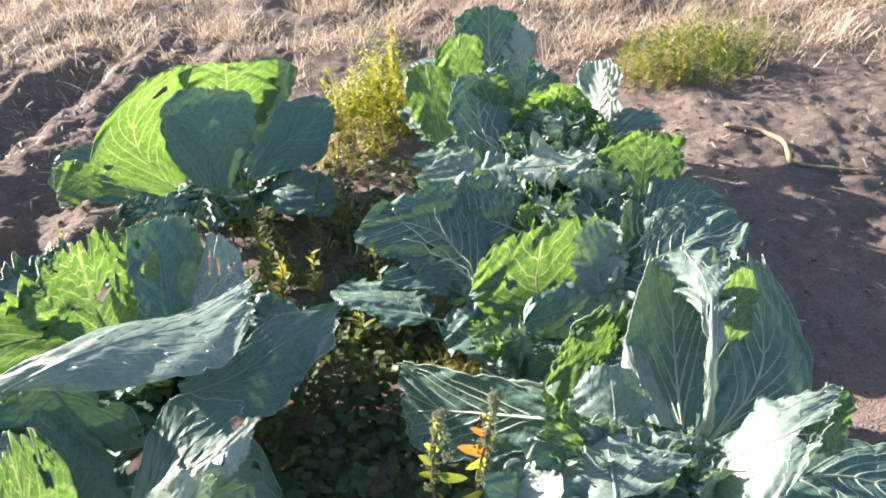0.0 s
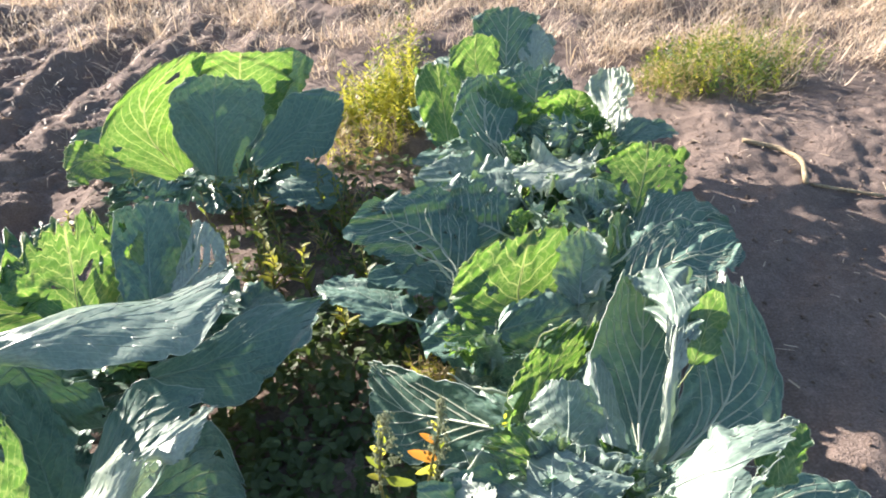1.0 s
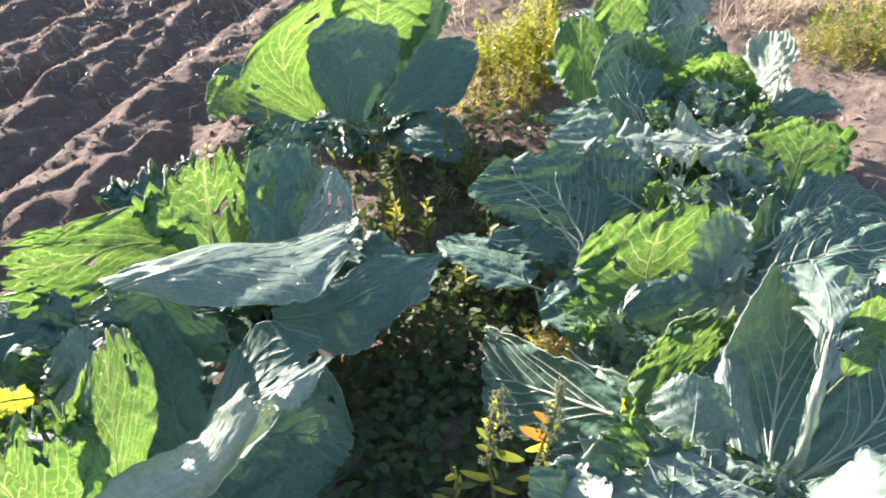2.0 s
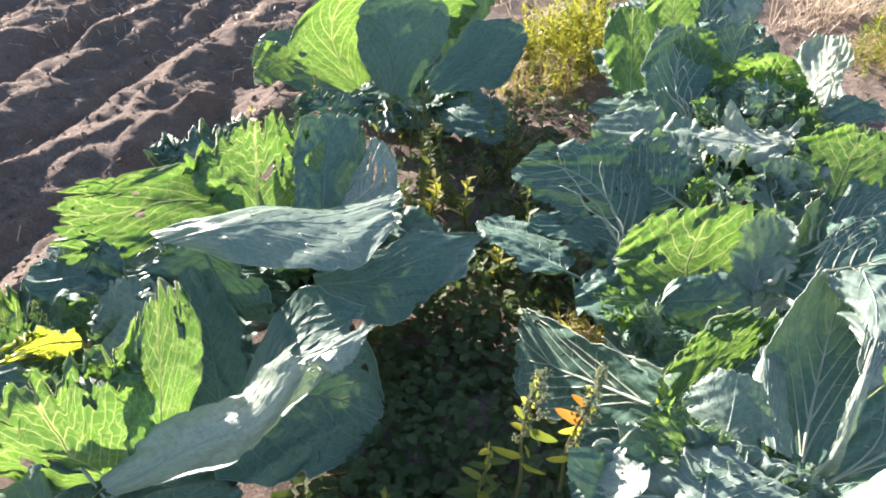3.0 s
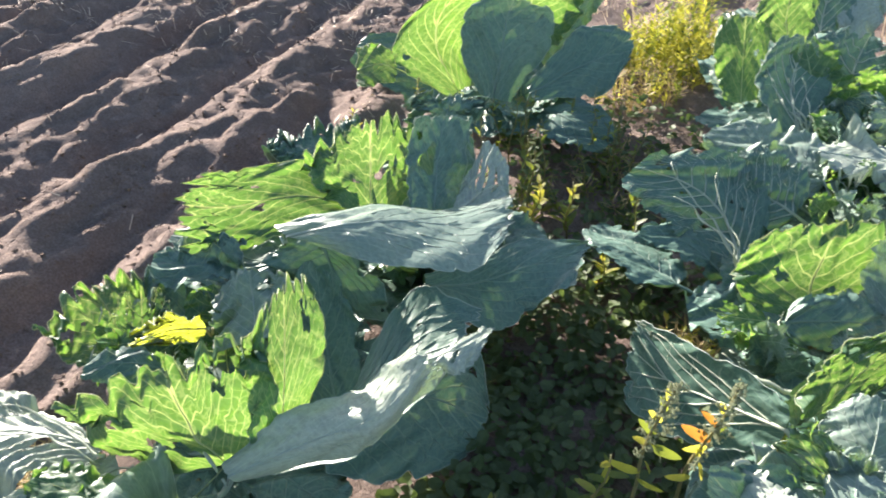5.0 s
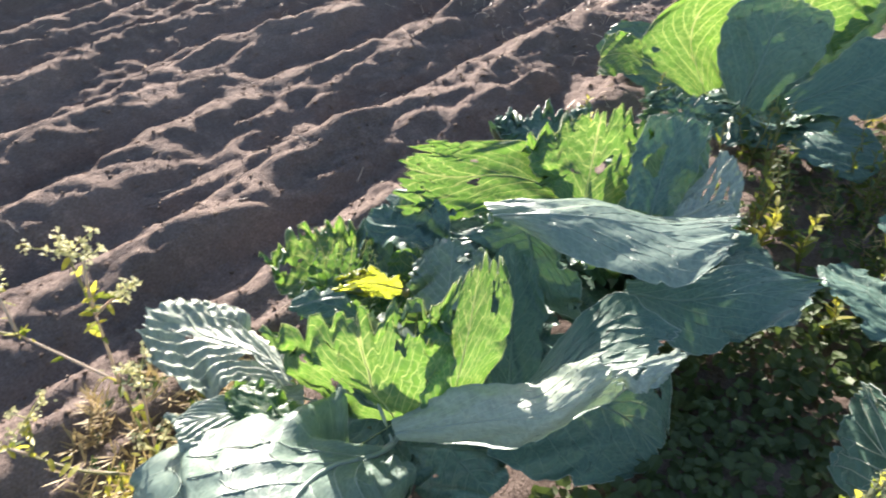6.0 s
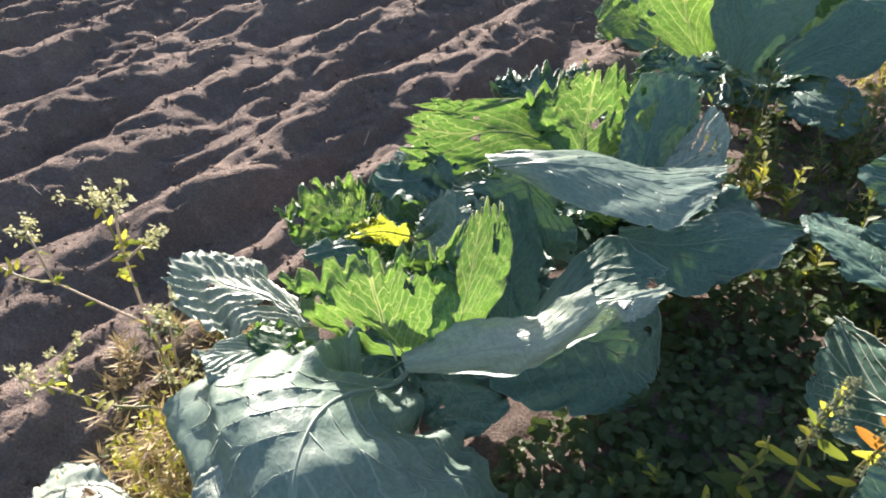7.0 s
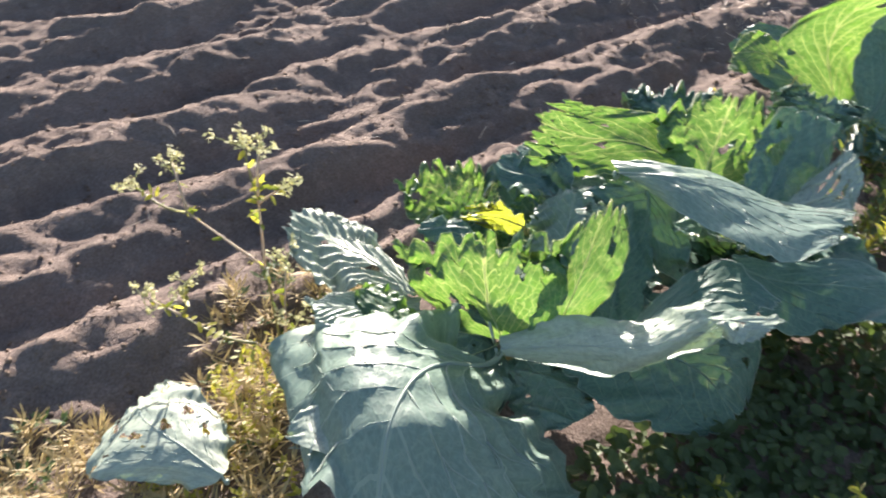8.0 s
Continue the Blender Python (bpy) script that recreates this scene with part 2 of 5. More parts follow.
gx, gy = spaced((-4.2, 2.6), 400, 0.016, 1.25), spaced((-0.4, 5.6), 400, 0.016, 1.25)
px, py = np.meshgrid(gx, gy)
nx, ny = len(gx), len(gy)
gv = np.stack([px.ravel(), py.ravel(), ground_height(px, py).ravel()], 1)
gi = np.arange(nx * ny).reshape(ny, nx)
gf = np.stack([gi[:-1, :-1].ravel(), gi[:-1, 1:].ravel(), gi[1:, 1:].ravel(), gi[1:, :-1].ravel()], 1)
ground = tagged(link_mesh("ground", gv, gf, SOIL), "bare brown ploughed soil with furrows beside the bed", "soil", kind="structure")


ground_grid = gv[:, 2].reshape(ny, nx)


def ground_at(x, y):
    """The height of the built ground under a place of the plan."""
    i, j = np.searchsorted(gx, x) - 1, np.searchsorted(gy, y) - 1
    a, b = (x - gx[i]) / (gx[i + 1] - gx[i]), (y - gy[j]) / (gy[j + 1] - gy[j])
    g = ground_grid
    return float((g[j, i] * (1 - a) + g[j, i + 1] * a) * (1 - b) + (g[j + 1, i] * (1 - a) + g[j + 1, i + 1] * a) * b)


def at_ground(x, y, lift=0.0):
    return np.array((x, y, ground_at(x, y) + lift))


# ---- cabbages ----
def cabbage(x, y, height, label):
    base = new("cabbage")
    base.location = (x, y, ground_at(x, y))
    tagged(base, label, "cabbage", "rows of cabbages")
    z = base.location.z
    line = [(x + 0.012 * math.sin(3 * k + x), y + 0.01 * math.cos(2 * k), z - 0.02 + (height + 0.02) * k / 6) for k in range(7)]
    v, f = tube(line, [0.021, 0.022, 0.02, 0.021, 0.022, 0.023, 0.016], 9)
    part("stem", v, f, STALK, base, "pale woody cabbage stem")
    return base, np.array((x, y, z + height * 0.8))


def weave(owner, place, width, length, columns, veins, slope, root, seed=0, holes=0, torn=0.0, thin=0, yellow=0, pleat=0, pale=0, under=0, gaps=(), whole=0):
    """The blade over place(u, v) with its holes and bites, its midrib down to root, and its side veins."""
    rng = np.random.RandomState(100 + seed)
    rows = columns
    u, v = np.meshgrid(np.linspace(-1, 1, columns + 1), np.linspace(0, 1, rows + 1))
    u, v = u.copy(), v.copy()
    dead = np.zeros((rows, columns), bool)
    for _ in range(holes):
        hu, hv = rng.choice((-1, 1)) * rng.uniform(0.14, 0.92), rng.uniform(0.25, 0.93)
        k = round((hv - slope * abs(hu) ** 1.2) * veins / 0.8 - 0.9) + 0.9
        hv = min(0.95, max(0.2, k * 0.8 / veins + slope * abs(hu) ** 1.2))
        r = width * rng.choice((0.012, 0.02, 0.03, 0.05)) * rng.uniform(0.7, 1.2)
        h = width / 2
        stretch, tilt = rng.uniform(1.0, 2.2), math.atan2(slope * length, h) * (1 if hu > 0 else -1)
        du, dv = (u - hu) * h, (v - hv) * length
        p, q = du * math.cos(tilt) + dv * math.sin(tilt), -du * math.sin(tilt) + dv * math.cos(tilt)
        far = np.hypot(p / stretch, q) + 1e-9
        wobble = r * (1 + 0.25 * np.sin(3 * np.arctan2(q, p / stretch) + seed))
        near = np.abs(far - wobble) < 0.75 * width / columns
        near[:, 0] = near[:, -1] = near[0] = near[-1] = False
        pull = np.where(near, wobble / far, 1.0)
        p, q = p * pull, q * pull
        u, v = np.where(near, hu + (p * math.cos(tilt) - q * math.sin(tilt)) / h, u), np.where(near, hv + (p * math.sin(tilt) + q * math.cos(tilt)) / length, v)
        u, v = np.clip(u, -1, 1), np.clip(v, 0, 1)
        inside = far < wobble
        dead |= inside[:-1, :-1] & inside[1:, 1:] | inside[:-1, 1:] & inside[1:, :-1]
    for hu, hv, ru, rv in gaps:
        far = np.hypot((u - hu) / ru, (v - hv) / rv) + 1e-9
        wobble = 1 + 0.22 * np.sin(3 * np.arctan2((v - hv) / rv, (u - hu) / ru) + 5 * hu)
        near = np.abs(far - wobble) < 0.9 / columns / min(ru, rv)
        near[:, 0] = near[:, -1] = near[0] = near[-1] = False
        pull = np.where(near, wobble / far, 1.0)
        u, v = hu + (u - hu) * pull, hv + (v - hv) * pull
        inside = far < wobble
        dead |= inside[:-1, :-1] & inside[1:, 1:] | inside[:-1, 1:] & inside[1:, :-1]
    # bites out of the margin
    mid_u, mid_v = (u[:-1, :-1] + u[1:, 1:]) / 2, (v[:-1, :-1] + v[1:, 1:]) / 2
    bite = 0.93 - (0.05 + 0.008 * holes) * np.clip(waves(mid_v, seed + 77, 5, 3.1) * np.sign(mid_u) - 0.3, 0, 1) - 0.04 * (holes > 1) * np.clip(waves(mid_v, seed + 78, 3, 6.0) - 0.3, 0, 1)
    if not whole:
        dead |= np.abs(mid_u) > np.where(mid_v > 0.15, bite + 0.07 * (bite > 0.925), 2)
    if torn:
        cut = 0.97 - torn * (0.5 + 0.5 * waves(mid_u, seed + 5, 3, 1.6)) - 0.6 * torn * np.clip(waves(mid_u, seed + 6, 2, 3.4), 0, 1)
        dead |= (mid_v > cut) & (np.abs(mid_u) > 0.04)
    points = place(u, v).reshape(-1, 3)
    index = np.arange((rows + 1) * (columns + 1)).reshape(rows + 1, columns + 1)
    quads = np.stack([index[:-1, :-1], index[:-1, 1:], index[1:, 1:], index[1:, :-1]], -1)[~dead]
    used = np.unique(quads)
    renumber = np.zeros(index.size, int)
    renumber[used] = np.arange(len(used))
    uv = np.stack([u.ravel() * width / 2 + seed * 0.37, v.ravel() * length], 1)[used]
    skin = LEAF_YELLOW if yellow else LEAF_THIN if thin else LEAF
    # the paler skins carry painted sun and sheen besides real undersides and wax
    if under:
        skin = LEAF_WAX_SHEEN if under > 1 else LEAF_UNDER_SUNLIT
    blade = part("leaf", points[used], renumber[quads], skin, owner, "", uv)
    pattern = np.stack([u.ravel(), ((v - slope * np.abs(u) ** 1.2) * veins / 0.8 - 0.4).ravel()], 1)[used]
    loops = np.zeros(len(blade.data.loops), np.int32)
    blade.data.loops.foreach_get("vertex_index", loops)
    blade.data.uv_layers.new(name="veins").data.foreach_set("uv", pattern.astype(np.float32)[loops].ravel())

    # midrib with its stalk to the heart, then the side veins
    line_v = np.linspace(0.0, 0.96, 22)
    rib = place(np.zeros(22), line_v)
    B = rib[0]
    stalk = [root + (B - root) * k / 4 + np.array((0, 0, -0.02 * math.sin(math.pi * k / 4))) for k in range(4)]
    thick = 0.0055 * (width / 0.3) ** 0.5
    slim = 0.3 if thin else 0.6 if under else 0.85
    radii = [thick * 1.25 * slim] * 4 + list(slim * thick * (1 - 0.82 * line_v))
    tv, tf = tube(np.vstack([stalk, rib]), radii, 7)
    skin = RIB if pale > 1 else VEIN_WAX if under else VEIN if thin or pale or pleat else VEIN_DARK
    if yellow:
        skin = STALK
    part("midrib", tv, tf, skin, blade, "pale thick midrib")
    lines = []
    for k in range(1, veins + 1):
        for sign in (-1, 1):
            start = 0.8 * (k - 0.6) / veins
            uu = np.linspace(0, 0.88, 9)
            vv = np.clip(start + slope * uu ** 1.2, 0, 0.965)
            lines.append((sign * uu, vv, thick * (0.6 if pale > 1 else 0.2 if under else 0.5 if pale or thin or pleat else 0.3) * (1 - 0.5 * start) * (1 - 0.8 * uu), 4))
            for b in (0.3, 0.52, 0.7):
                us = np.linspace(b, min(b + 0.26, 0.93), 5)
                va = np.interp(b, uu, vv)
                for rise in (0.62, 0.02):
                    vs = np.clip(va + (us - b) * rise + 0.02 * np.sin((us - b) * 9), 0, 0.965)
                    lines.append((sign * us, vs, np.linspace(0.20, 0.07, 5) * thick, 3))
    # a pale tube doubles the leaf's thin margin and stands for its sunlit edge
    if whole:
        n = 40
        along = np.linspace(0.06, 1.0, n)
        over = np.linspace(-1, 1, n)
        margin = place(np.concatenate([-np.ones(n), over[1:-1], np.ones(n)]), np.concatenate([along, np.ones(n - 2), along[::-1]]))
        tv, tf = tube(margin, np.full(len(margin), 0.0010), 4)
        part("rim", tv, tf, VEIN_WAX if under or not thin else VEIN, blade)
    if width > 0.05 and not (thin and holes < 12):
        spots = place(np.concatenate([q[0] for q in lines]), np.concatenate([q[1] for q in lines]))
        ends = np.cumsum([len(q[0]) for q in lines])
        tv, tf = joined([tube(spots[e - len(q[0]):e], q[2], q[3]) for q, e in zip(lines, ends)])
        part("vein_net", tv, tf, skin, blade)
    return blade


def leaf(plant, base, tip, width, face, seed=0, cup=0.1, bend=0.15, ruffle=0.03, holes=0, thin=0, yellow=0, pleat=0, pale=0, wide=0.0, sway=0.0, under=0, torn=0.0, loose=0):
    """One cabbage leaf from its base to its tip. face: where its near side looks; cup: the sides come up; bend: it
    arches;
    wide: how broad it stays at its base; sway: it swings to one side; under: a paler skin, for its lower face and for
    sunlight and sheen put into the colour;
    torn: how far its upper margin is eaten away; loose: its stalk is cut short below it to stay out of view."""
    owner, heart = plant
    B, T = np.asarray(base, float), np.asarray(tip, float)
    length = np.linalg.norm(T - B)
    A = (T - B) / length
    N = unit(np.asarray(face, float) - A * np.dot(A, face))
    side = np.cross(A, N)
    rows = columns = 30 if width < 0.09 else 64

    # middle line, bent in the plane of A and N, then laid from base to tip
    v0 = np.linspace(0, 1, 101)
    heading = bend * (0.5 - v0) * 2 + 0.10 * waves(v0, 7 * seed, 3, 1.2)
    la = np.concatenate([[0], np.cumsum(np.cos(heading[:-1]))]) / 100
    ln = np.concatenate([[0], np.cumsum(np.sin(heading[:-1]))]) / 100
    turn, size = math.atan2(ln[-1], la[-1]), length / math.hypot(la[-1], ln[-1])
    ca, cn = size * (la * math.cos(turn) + ln * math.sin(turn)), size * (ln * math.cos(turn) - la * math.sin(turn))
    heading = heading - turn
    # cross-section
    u0 = np.linspace(-1, 1, 101)
    lean = cup * u0 * 1.6
    lat, nor = np.cumsum(np.cos(lean)) / 50, np.cumsum(np.sin(lean)) / 50
    lat, nor = lat - lat[50], nor - nor[50]
    arc = np.cos(cup * u0 * 1.6).mean()
    lat, nor = lat / max(arc, 0.6), nor / max(arc, 0.6)
    veins = 8 if width > 0.2 else 6 if width > 0.1 else 4
    slope = 0.34

    def half(v, u):
        s = np.clip((v - 0.02) / 0.98, 0, 1)
        body = np.sqrt(np.clip(1 - np.abs((s ** 0.72) * 2 - 1.04) ** 2.3 / 1.09, 0.0, 1))
        body = np.maximum(body, wide * (1 - 0.9 * s))
        edge = 1 + 0.09 * waves(v, 11 * seed + 1, 4, 2.2) * (u > 0) + 0.09 * waves(v, 11 * seed + 2, 4, 2.2) * (u <= 0)
        edge = edge + 0.018 * waves(v + 0.2 * (u > 0), seed + 40, 3, 9.0) 
        return width / 2 * np.maximum(body, 0.07) * edge

    def place(u, v):
        h = half(v, u)
        a, n, q = np.interp(v, v0, ca), np.interp(v, v0, cn), np.interp(v, v0, heading)
        x, z = h * np.interp(u, u0, lat), h * np.interp(u, u0, nor)
        open_out = smoothstep(0.0, 0.25, v)
        phase = (v - slope * np.abs(u) ** 1.2) * veins / 0.8 - 0.4
        z = z * open_out
        z = z + ruffle * width * np.abs(u) ** 2.2 * (waves(v, 3 * seed + 5, 4, 2.6) * (u > 0) + waves(v, 3 * seed + 6, 4, 2.6) * (u <= 0))
        z = z + width * 0.012 * np.abs(u) ** 5 * waves(v + 0.1 * u, seed + 9, 3, 9.0)
        z = z + width * (0.008 if thin else 0.020) * waves(v + 0.6 * u, 5 * seed, 3, 1.7)
        z = z + width * ((0.002 if thin else 0.004) + 0.028 * pleat) * (np.abs(np.sin(math.pi * phase)) - 0.5) * smoothstep(0.0, 0.25, np.abs(u)) * open_out
        calm = 0.45 if under else 1.0
        z = z + calm * (0.0014 * bumps(u * width / 2, v * length, seed, 0.055) * open_out + 0.0006 * bumps(u * width / 2, v * length, seed + 1, 0.022))
        cos, sin = np.cos(q), np.sin(q)
        along, out = a - z * sin, n + z * cos
        x = x + sway * length * 4 * v * (1 - v)
        return B + along[..., None] * A + out[..., None] * N + x[..., None] * side

    look_of = dict(seed=seed, holes=holes, torn=torn, thin=thin, yellow=yellow, pleat=pleat, pale=pale, under=under)
    root = B - 0.05 * A - np.array((0, 0, 0.03)) if loose else heart + 0.012 * unit(B - heart)
    return weave(owner, place, width, length, columns, veins, slope, root, **look_of)


def glide(points, v):
    """A smooth line through a few points, for v from 0 to 1."""
    p = np.asarray(points, float)
    p = np.vstack([2 * p[0] - p[1], p, 2 * p[-1] - p[-2]])
    x = np.clip(v, 0, 1) * (len(p) - 3)
    k = np.minimum(x.astype(int), len(p) - 4)
    f = (x - k)[..., None]
    a, b, c, d = p[k], p[k + 1], p[k + 2], p[k + 3]
    line = 0.5 * (2 * b + (c - a) * f + (2 * a - 5 * b + 4 * c - d) * f ** 2 + (3 * b - a - 3 * c + d) * f ** 3)
    return line + (v - np.clip(v, 0, 1))[..., None] * (p[-2] - p[-3]) * (len(p) - 3)


def sheet(plant, left, mid, right, seed=0, ruffle=0.03, slope=0.75, scallop=0.022, free=0, veins=5, torn=0.0, bitten=0.08, **look_of):
    """A broad leaf that hangs between three lines: one margin, its midrib and the other margin, each from base to tip.
    ruffle: how far its margin waves; scallop: how uneven its outline is; free: its stalk is cut to a stub to stay out
    of view."""
    owner, heart = plant
    s = np.linspace(0, 1, 60)
    l, m, r = (glide(q, s) for q in (left, mid, right))
    width = float(np.percentile(np.linalg.norm(r - m, axis=1) + np.linalg.norm(l - m, axis=1), 75))
    length = float(np.linalg.norm(np.diff(m, axis=0), axis=1).sum())
    pleat = look_of.get("pleat", 0)

    def bare(u, v):
        k = np.where(u > 0, waves(v, 11 * seed + 1, 4, 2.2), waves(v, 11 * seed + 2, 4, 2.2))
        e = u * (1 - bitten * np.clip(waves(v + 0.3 * (u > 0), 17 * seed + 4, 5, 2.7) - 0.35, 0, 1)) * (1 + scallop * np.abs(u) * (k + 0.5 * waves(v + 0.2 * (u > 0), seed + 40, 3, 9.0)))
        w = v * (1 + scallop * v ** 3 * (waves(u * 0.5, 13 * seed + 3, 4, 3.6) + 0.5 * waves(u * 0.5, seed + 41, 3, 11.0)))
        w = w * (1 - torn * v * (0.35 + 0.35 * waves(u * 0.5, seed + 5, 3, 2.6) + np.clip(waves(u * 0.5, seed + 6, 2, 7.5), 0, 1) ** 0.6))
        l, m, r = (glide(q, w) for q in (left, mid, right))
        e = e[..., None]
        return m + e * (r - l) / 2 + e * e * ((r + l) / 2 - m)

    def place(u, v):
        u, v = np.asarray(u, float), np.asarray(v, float)
        p = bare(u, v)
        du, dv = bare(u + 0.02, v) - bare(u - 0.02, v), bare(u, v + 0.02) - bare(u, v - 0.02)
        n = np.cross(du, dv)
        n = n / (np.linalg.norm(n, axis=-1, keepdims=True) + 1e-9)
        rim = np.maximum(np.abs(u), 0.75 * v ** 3)
        open_out = smoothstep(0.0, 0.25, v)
        phase = (v - slope * np.abs(u) ** 1.2) * veins / 0.8 - 0.4
        z = ruffle * width * rim ** 2.4 * np.where(u > 0, waves(v + 0.35 * u, 3 * seed + 5, 3, 1.9), waves(v - 0.35 * u, 3 * seed + 6, 3, 1.9))
        z = z + ruffle * width * 0.2 * rim ** 6 * waves(v + 0.8 * u, seed + 9, 3, 6.0)
        z = z + width * 0.008 * waves(v + 0.6 * u, 5 * seed, 3, 1.3)
        z = z + width * (0.0015 + 0.03 * pleat) * (np.abs(np.sin(math.pi * phase)) - 0.5) * smoothstep(0.0, 0.25, np.abs(u)) * open_out
        z = z + 0.0010 * bumps(u * width / 2, v * length, seed, 0.055) * open_out + 0.0004 * bumps(u * width / 2, v * length, seed + 1, 0.022)
        return p + z[..., None] * n

    B, A = m[0], unit(m[6] - m[0])
    root = B - 0.012 * A if free else heart + 0.012 * unit(B - heart)
    return weave(owner, place, width, length, 64 if width > 0.09 else 36, veins, slope, root, seed=seed, whole=1, **look_of)


def bare_rib(plant, points, thick):
    """A leaf rib that was eaten bare."""
    owner = plant[0]
    pts = np.array(points)
    s = np.linspace(0, len(pts) - 1, 20)
    line = np.stack([np.interp(s, np.arange(len(pts)), pts[:, k]) for k in range(3)], 1)
    for _ in range(4):
        line[1:-1] = (line[:-2] + 2 * line[1:-1] + line[2:]) / 4
    line += np.stack([0.006 * waves(np.linspace(0, 1, 20), len(pts) + k + round(900 * pts[0, k]), 3, 1.3) for k in range(3)], 1)
    v, f = tube(line, 0.62 * thick * np.linspace(1.0, 0.3, 20) * (1 + 0.4 * waves(np.linspace(0, 1, 20), round(700 * pts[0, 0]), 3, 3.0)), 7)
    return part("rib", v, f, RIB, owner, "bare white leaf rib")


CAB = {
    "A": cabbage(-0.60, 2.34, 0.12, "large upright blue-green cabbage with whole leaves in the sun"),
    "B": cabbage(-0.56, 1.42, 0.16, "large blue-green cabbage with holed leaves and drooping outer leaves"),
    "C": cabbage(-0.66, 0.80, 0.18, "insect-eaten cabbage with a torn heart and curled outer leaves"),
    "D": cabbage(0.40, 1.06, 0.22, "open cabbage with tall veined leaves and a bright sunlit leaf"),
    "E": cabbage(0.33, 1.50, 0.18, "ragged eaten cabbage with one yellow-green sunlit leaf"),
    "F": cabbage(0.44, 1.88, 0.16, "badly eaten cabbage with withered leaf skeletons"),
    "G": cabbage(0.40, 2.38, 0.14, "cabbage with an open crinkled heart and pale ribs"),
    "H": cabbage(0.33, 3.02, 0.16, "small cabbage at the end of the row"),
}

# the cabbage behind on the field side
leaf(CAB['A'], (-0.599, 2.500, 0.076), (-0.487, 2.800, 0.360), 0.246, (0.65, -0.64, 0.42), seed=6, ruffle=0.06, bend=-0.317, sway=-0.127)
leaf(CAB['A'], (-0.726, 2.420, 0.060), (-1.285, 2.460, 0.136), 0.247, (0.06, -0.63, 0.77), seed=7, bend=-0.036, ruffle=0.05)
leaf(CAB['A'], (-0.574, 2.300, 0.109), (-0.609, 2.120, 0.107), 0.188, (0.09, -0.03, 1.00), seed=8, bend=0.528, sway=-0.088)
leaf(CAB['A'], (-0.535, 2.300, 0.117), (-0.258, 2.150, 0.126), 0.190, (-0.20, -0.31, 0.93), seed=9, bend=0.437, sway=0.054)

# the holed cabbage in the middle of that row
leaf(CAB['B'], (-0.742, 1.134, 0.304), (-0.972, 1.014, 0.328), 0.164, (0.12, -0.02, 0.99), seed=22, bend=-0.279, ruffle=0.08, holes=8, sway=-0.02)
leaf(CAB['B'], (-0.699, 1.144, 0.293), (-0.981, 1.092, 0.336), 0.104, (0.16, -0.06, 0.99), seed=23, bend=-0.11, ruffle=0.08, holes=5)

# the torn cabbage at the front of that row
leaf(CAB['C'], (-0.757, 0.926, 0.212), (-0.839, 1.003, 0.314), 0.139, (0.38, -0.57, 0.73), seed=29, cup=0.3, ruffle=0.15, holes=8, thin=1, bend=-0.396, sway=0.046)
leaf(CAB['C'], (-0.824, 0.833, 0.259), (-0.939, 0.766, 0.276), 0.070, (0.30, -0.29, 0.91), seed=30, cup=-0.2, ruffle=0.1, bend=0.311, sway=0.07)
leaf(CAB['C'], (-0.853, 0.815, 0.183), (-0.959, 0.960, 0.313), 0.143, (0.45, -0.39, 0.80), seed=31, cup=0.3, ruffle=0.1, thin=1, holes=14, wide=0.7, torn=0.25, bend=-0.231, sway=-0.027)
leaf(CAB['C'], (-0.509, 0.911, 0.206), (-0.630, 1.086, 0.381), 0.117, (0.40, -0.50, 0.77), seed=33, cup=0.3, holes=1, wide=0.7, bend=-0.185)
leaf(CAB['C'], (-0.671, 0.597, 0.201), (-0.874, 0.577, 0.246), 0.105, (0.21, 0.05, 0.98), seed=37, cup=-0.2, thin=1, ruffle=0.1, bend=0.169)
leaf(CAB['C'], (-0.795, 0.602, 0.231), (-0.874, 0.564, 0.241), 0.081, (0.12, 0.01, 0.99), seed=41, thin=1, ruffle=0.1, bend=-0.093, sway=0.066)
leaf(CAB['C'], (-0.566, 0.869, 0.159), (-0.633, 1.092, 0.304), 0.105, (0.58, -0.32, 0.75), seed=46, cup=0.3, holes=1, bend=-0.26, sway=0.094)

# the cabbage at the front of the other row
leaf(CAB['D'], (0.541, 1.120, 0.423), (0.584, 1.200, 0.517), 0.075, (0.29, -0.79, 0.54), seed=51, thin=1, ruffle=0.06, bend=-0.23, sway=0.037)
leaf(CAB['D'], (0.415, 0.920, 0.348), (0.513, 0.858, 0.325), 0.149, (0.00, -0.35, 0.94), seed=53, cup=-0.2, pale=1, bend=0.44)
leaf(CAB['D'], (0.348, 0.950, 0.311), (0.185, 0.930, 0.439), 0.117, (0.62, -0.08, 0.78), seed=56, bend=0.259, ruffle=0.12, holes=5, thin=1, torn=0.2)
leaf(CAB['D'], (0.331, 0.950, 0.298), (0.440, 0.980, 0.350), 0.097, (-0.40, -0.11, 0.91), seed=57, bend=0.711, ruffle=0.12, holes=4, sway=-0.033)
leaf(CAB['D'], (0.412, 0.950, 0.306), (0.137, 0.850, 0.430), 0.122, (0.48, -0.30, 0.82), seed=58, bend=0.029, ruffle=0.06, holes=3, sway=-0.041)
leaf(CAB['D'], (0.348, 0.990, 0.310), (0.367, 1.060, 0.381), 0.100, (-0.05, -0.70, 0.71), seed=60, cup=0.3, ruffle=0.12, holes=4, thin=1, torn=0.2, bend=-0.662)
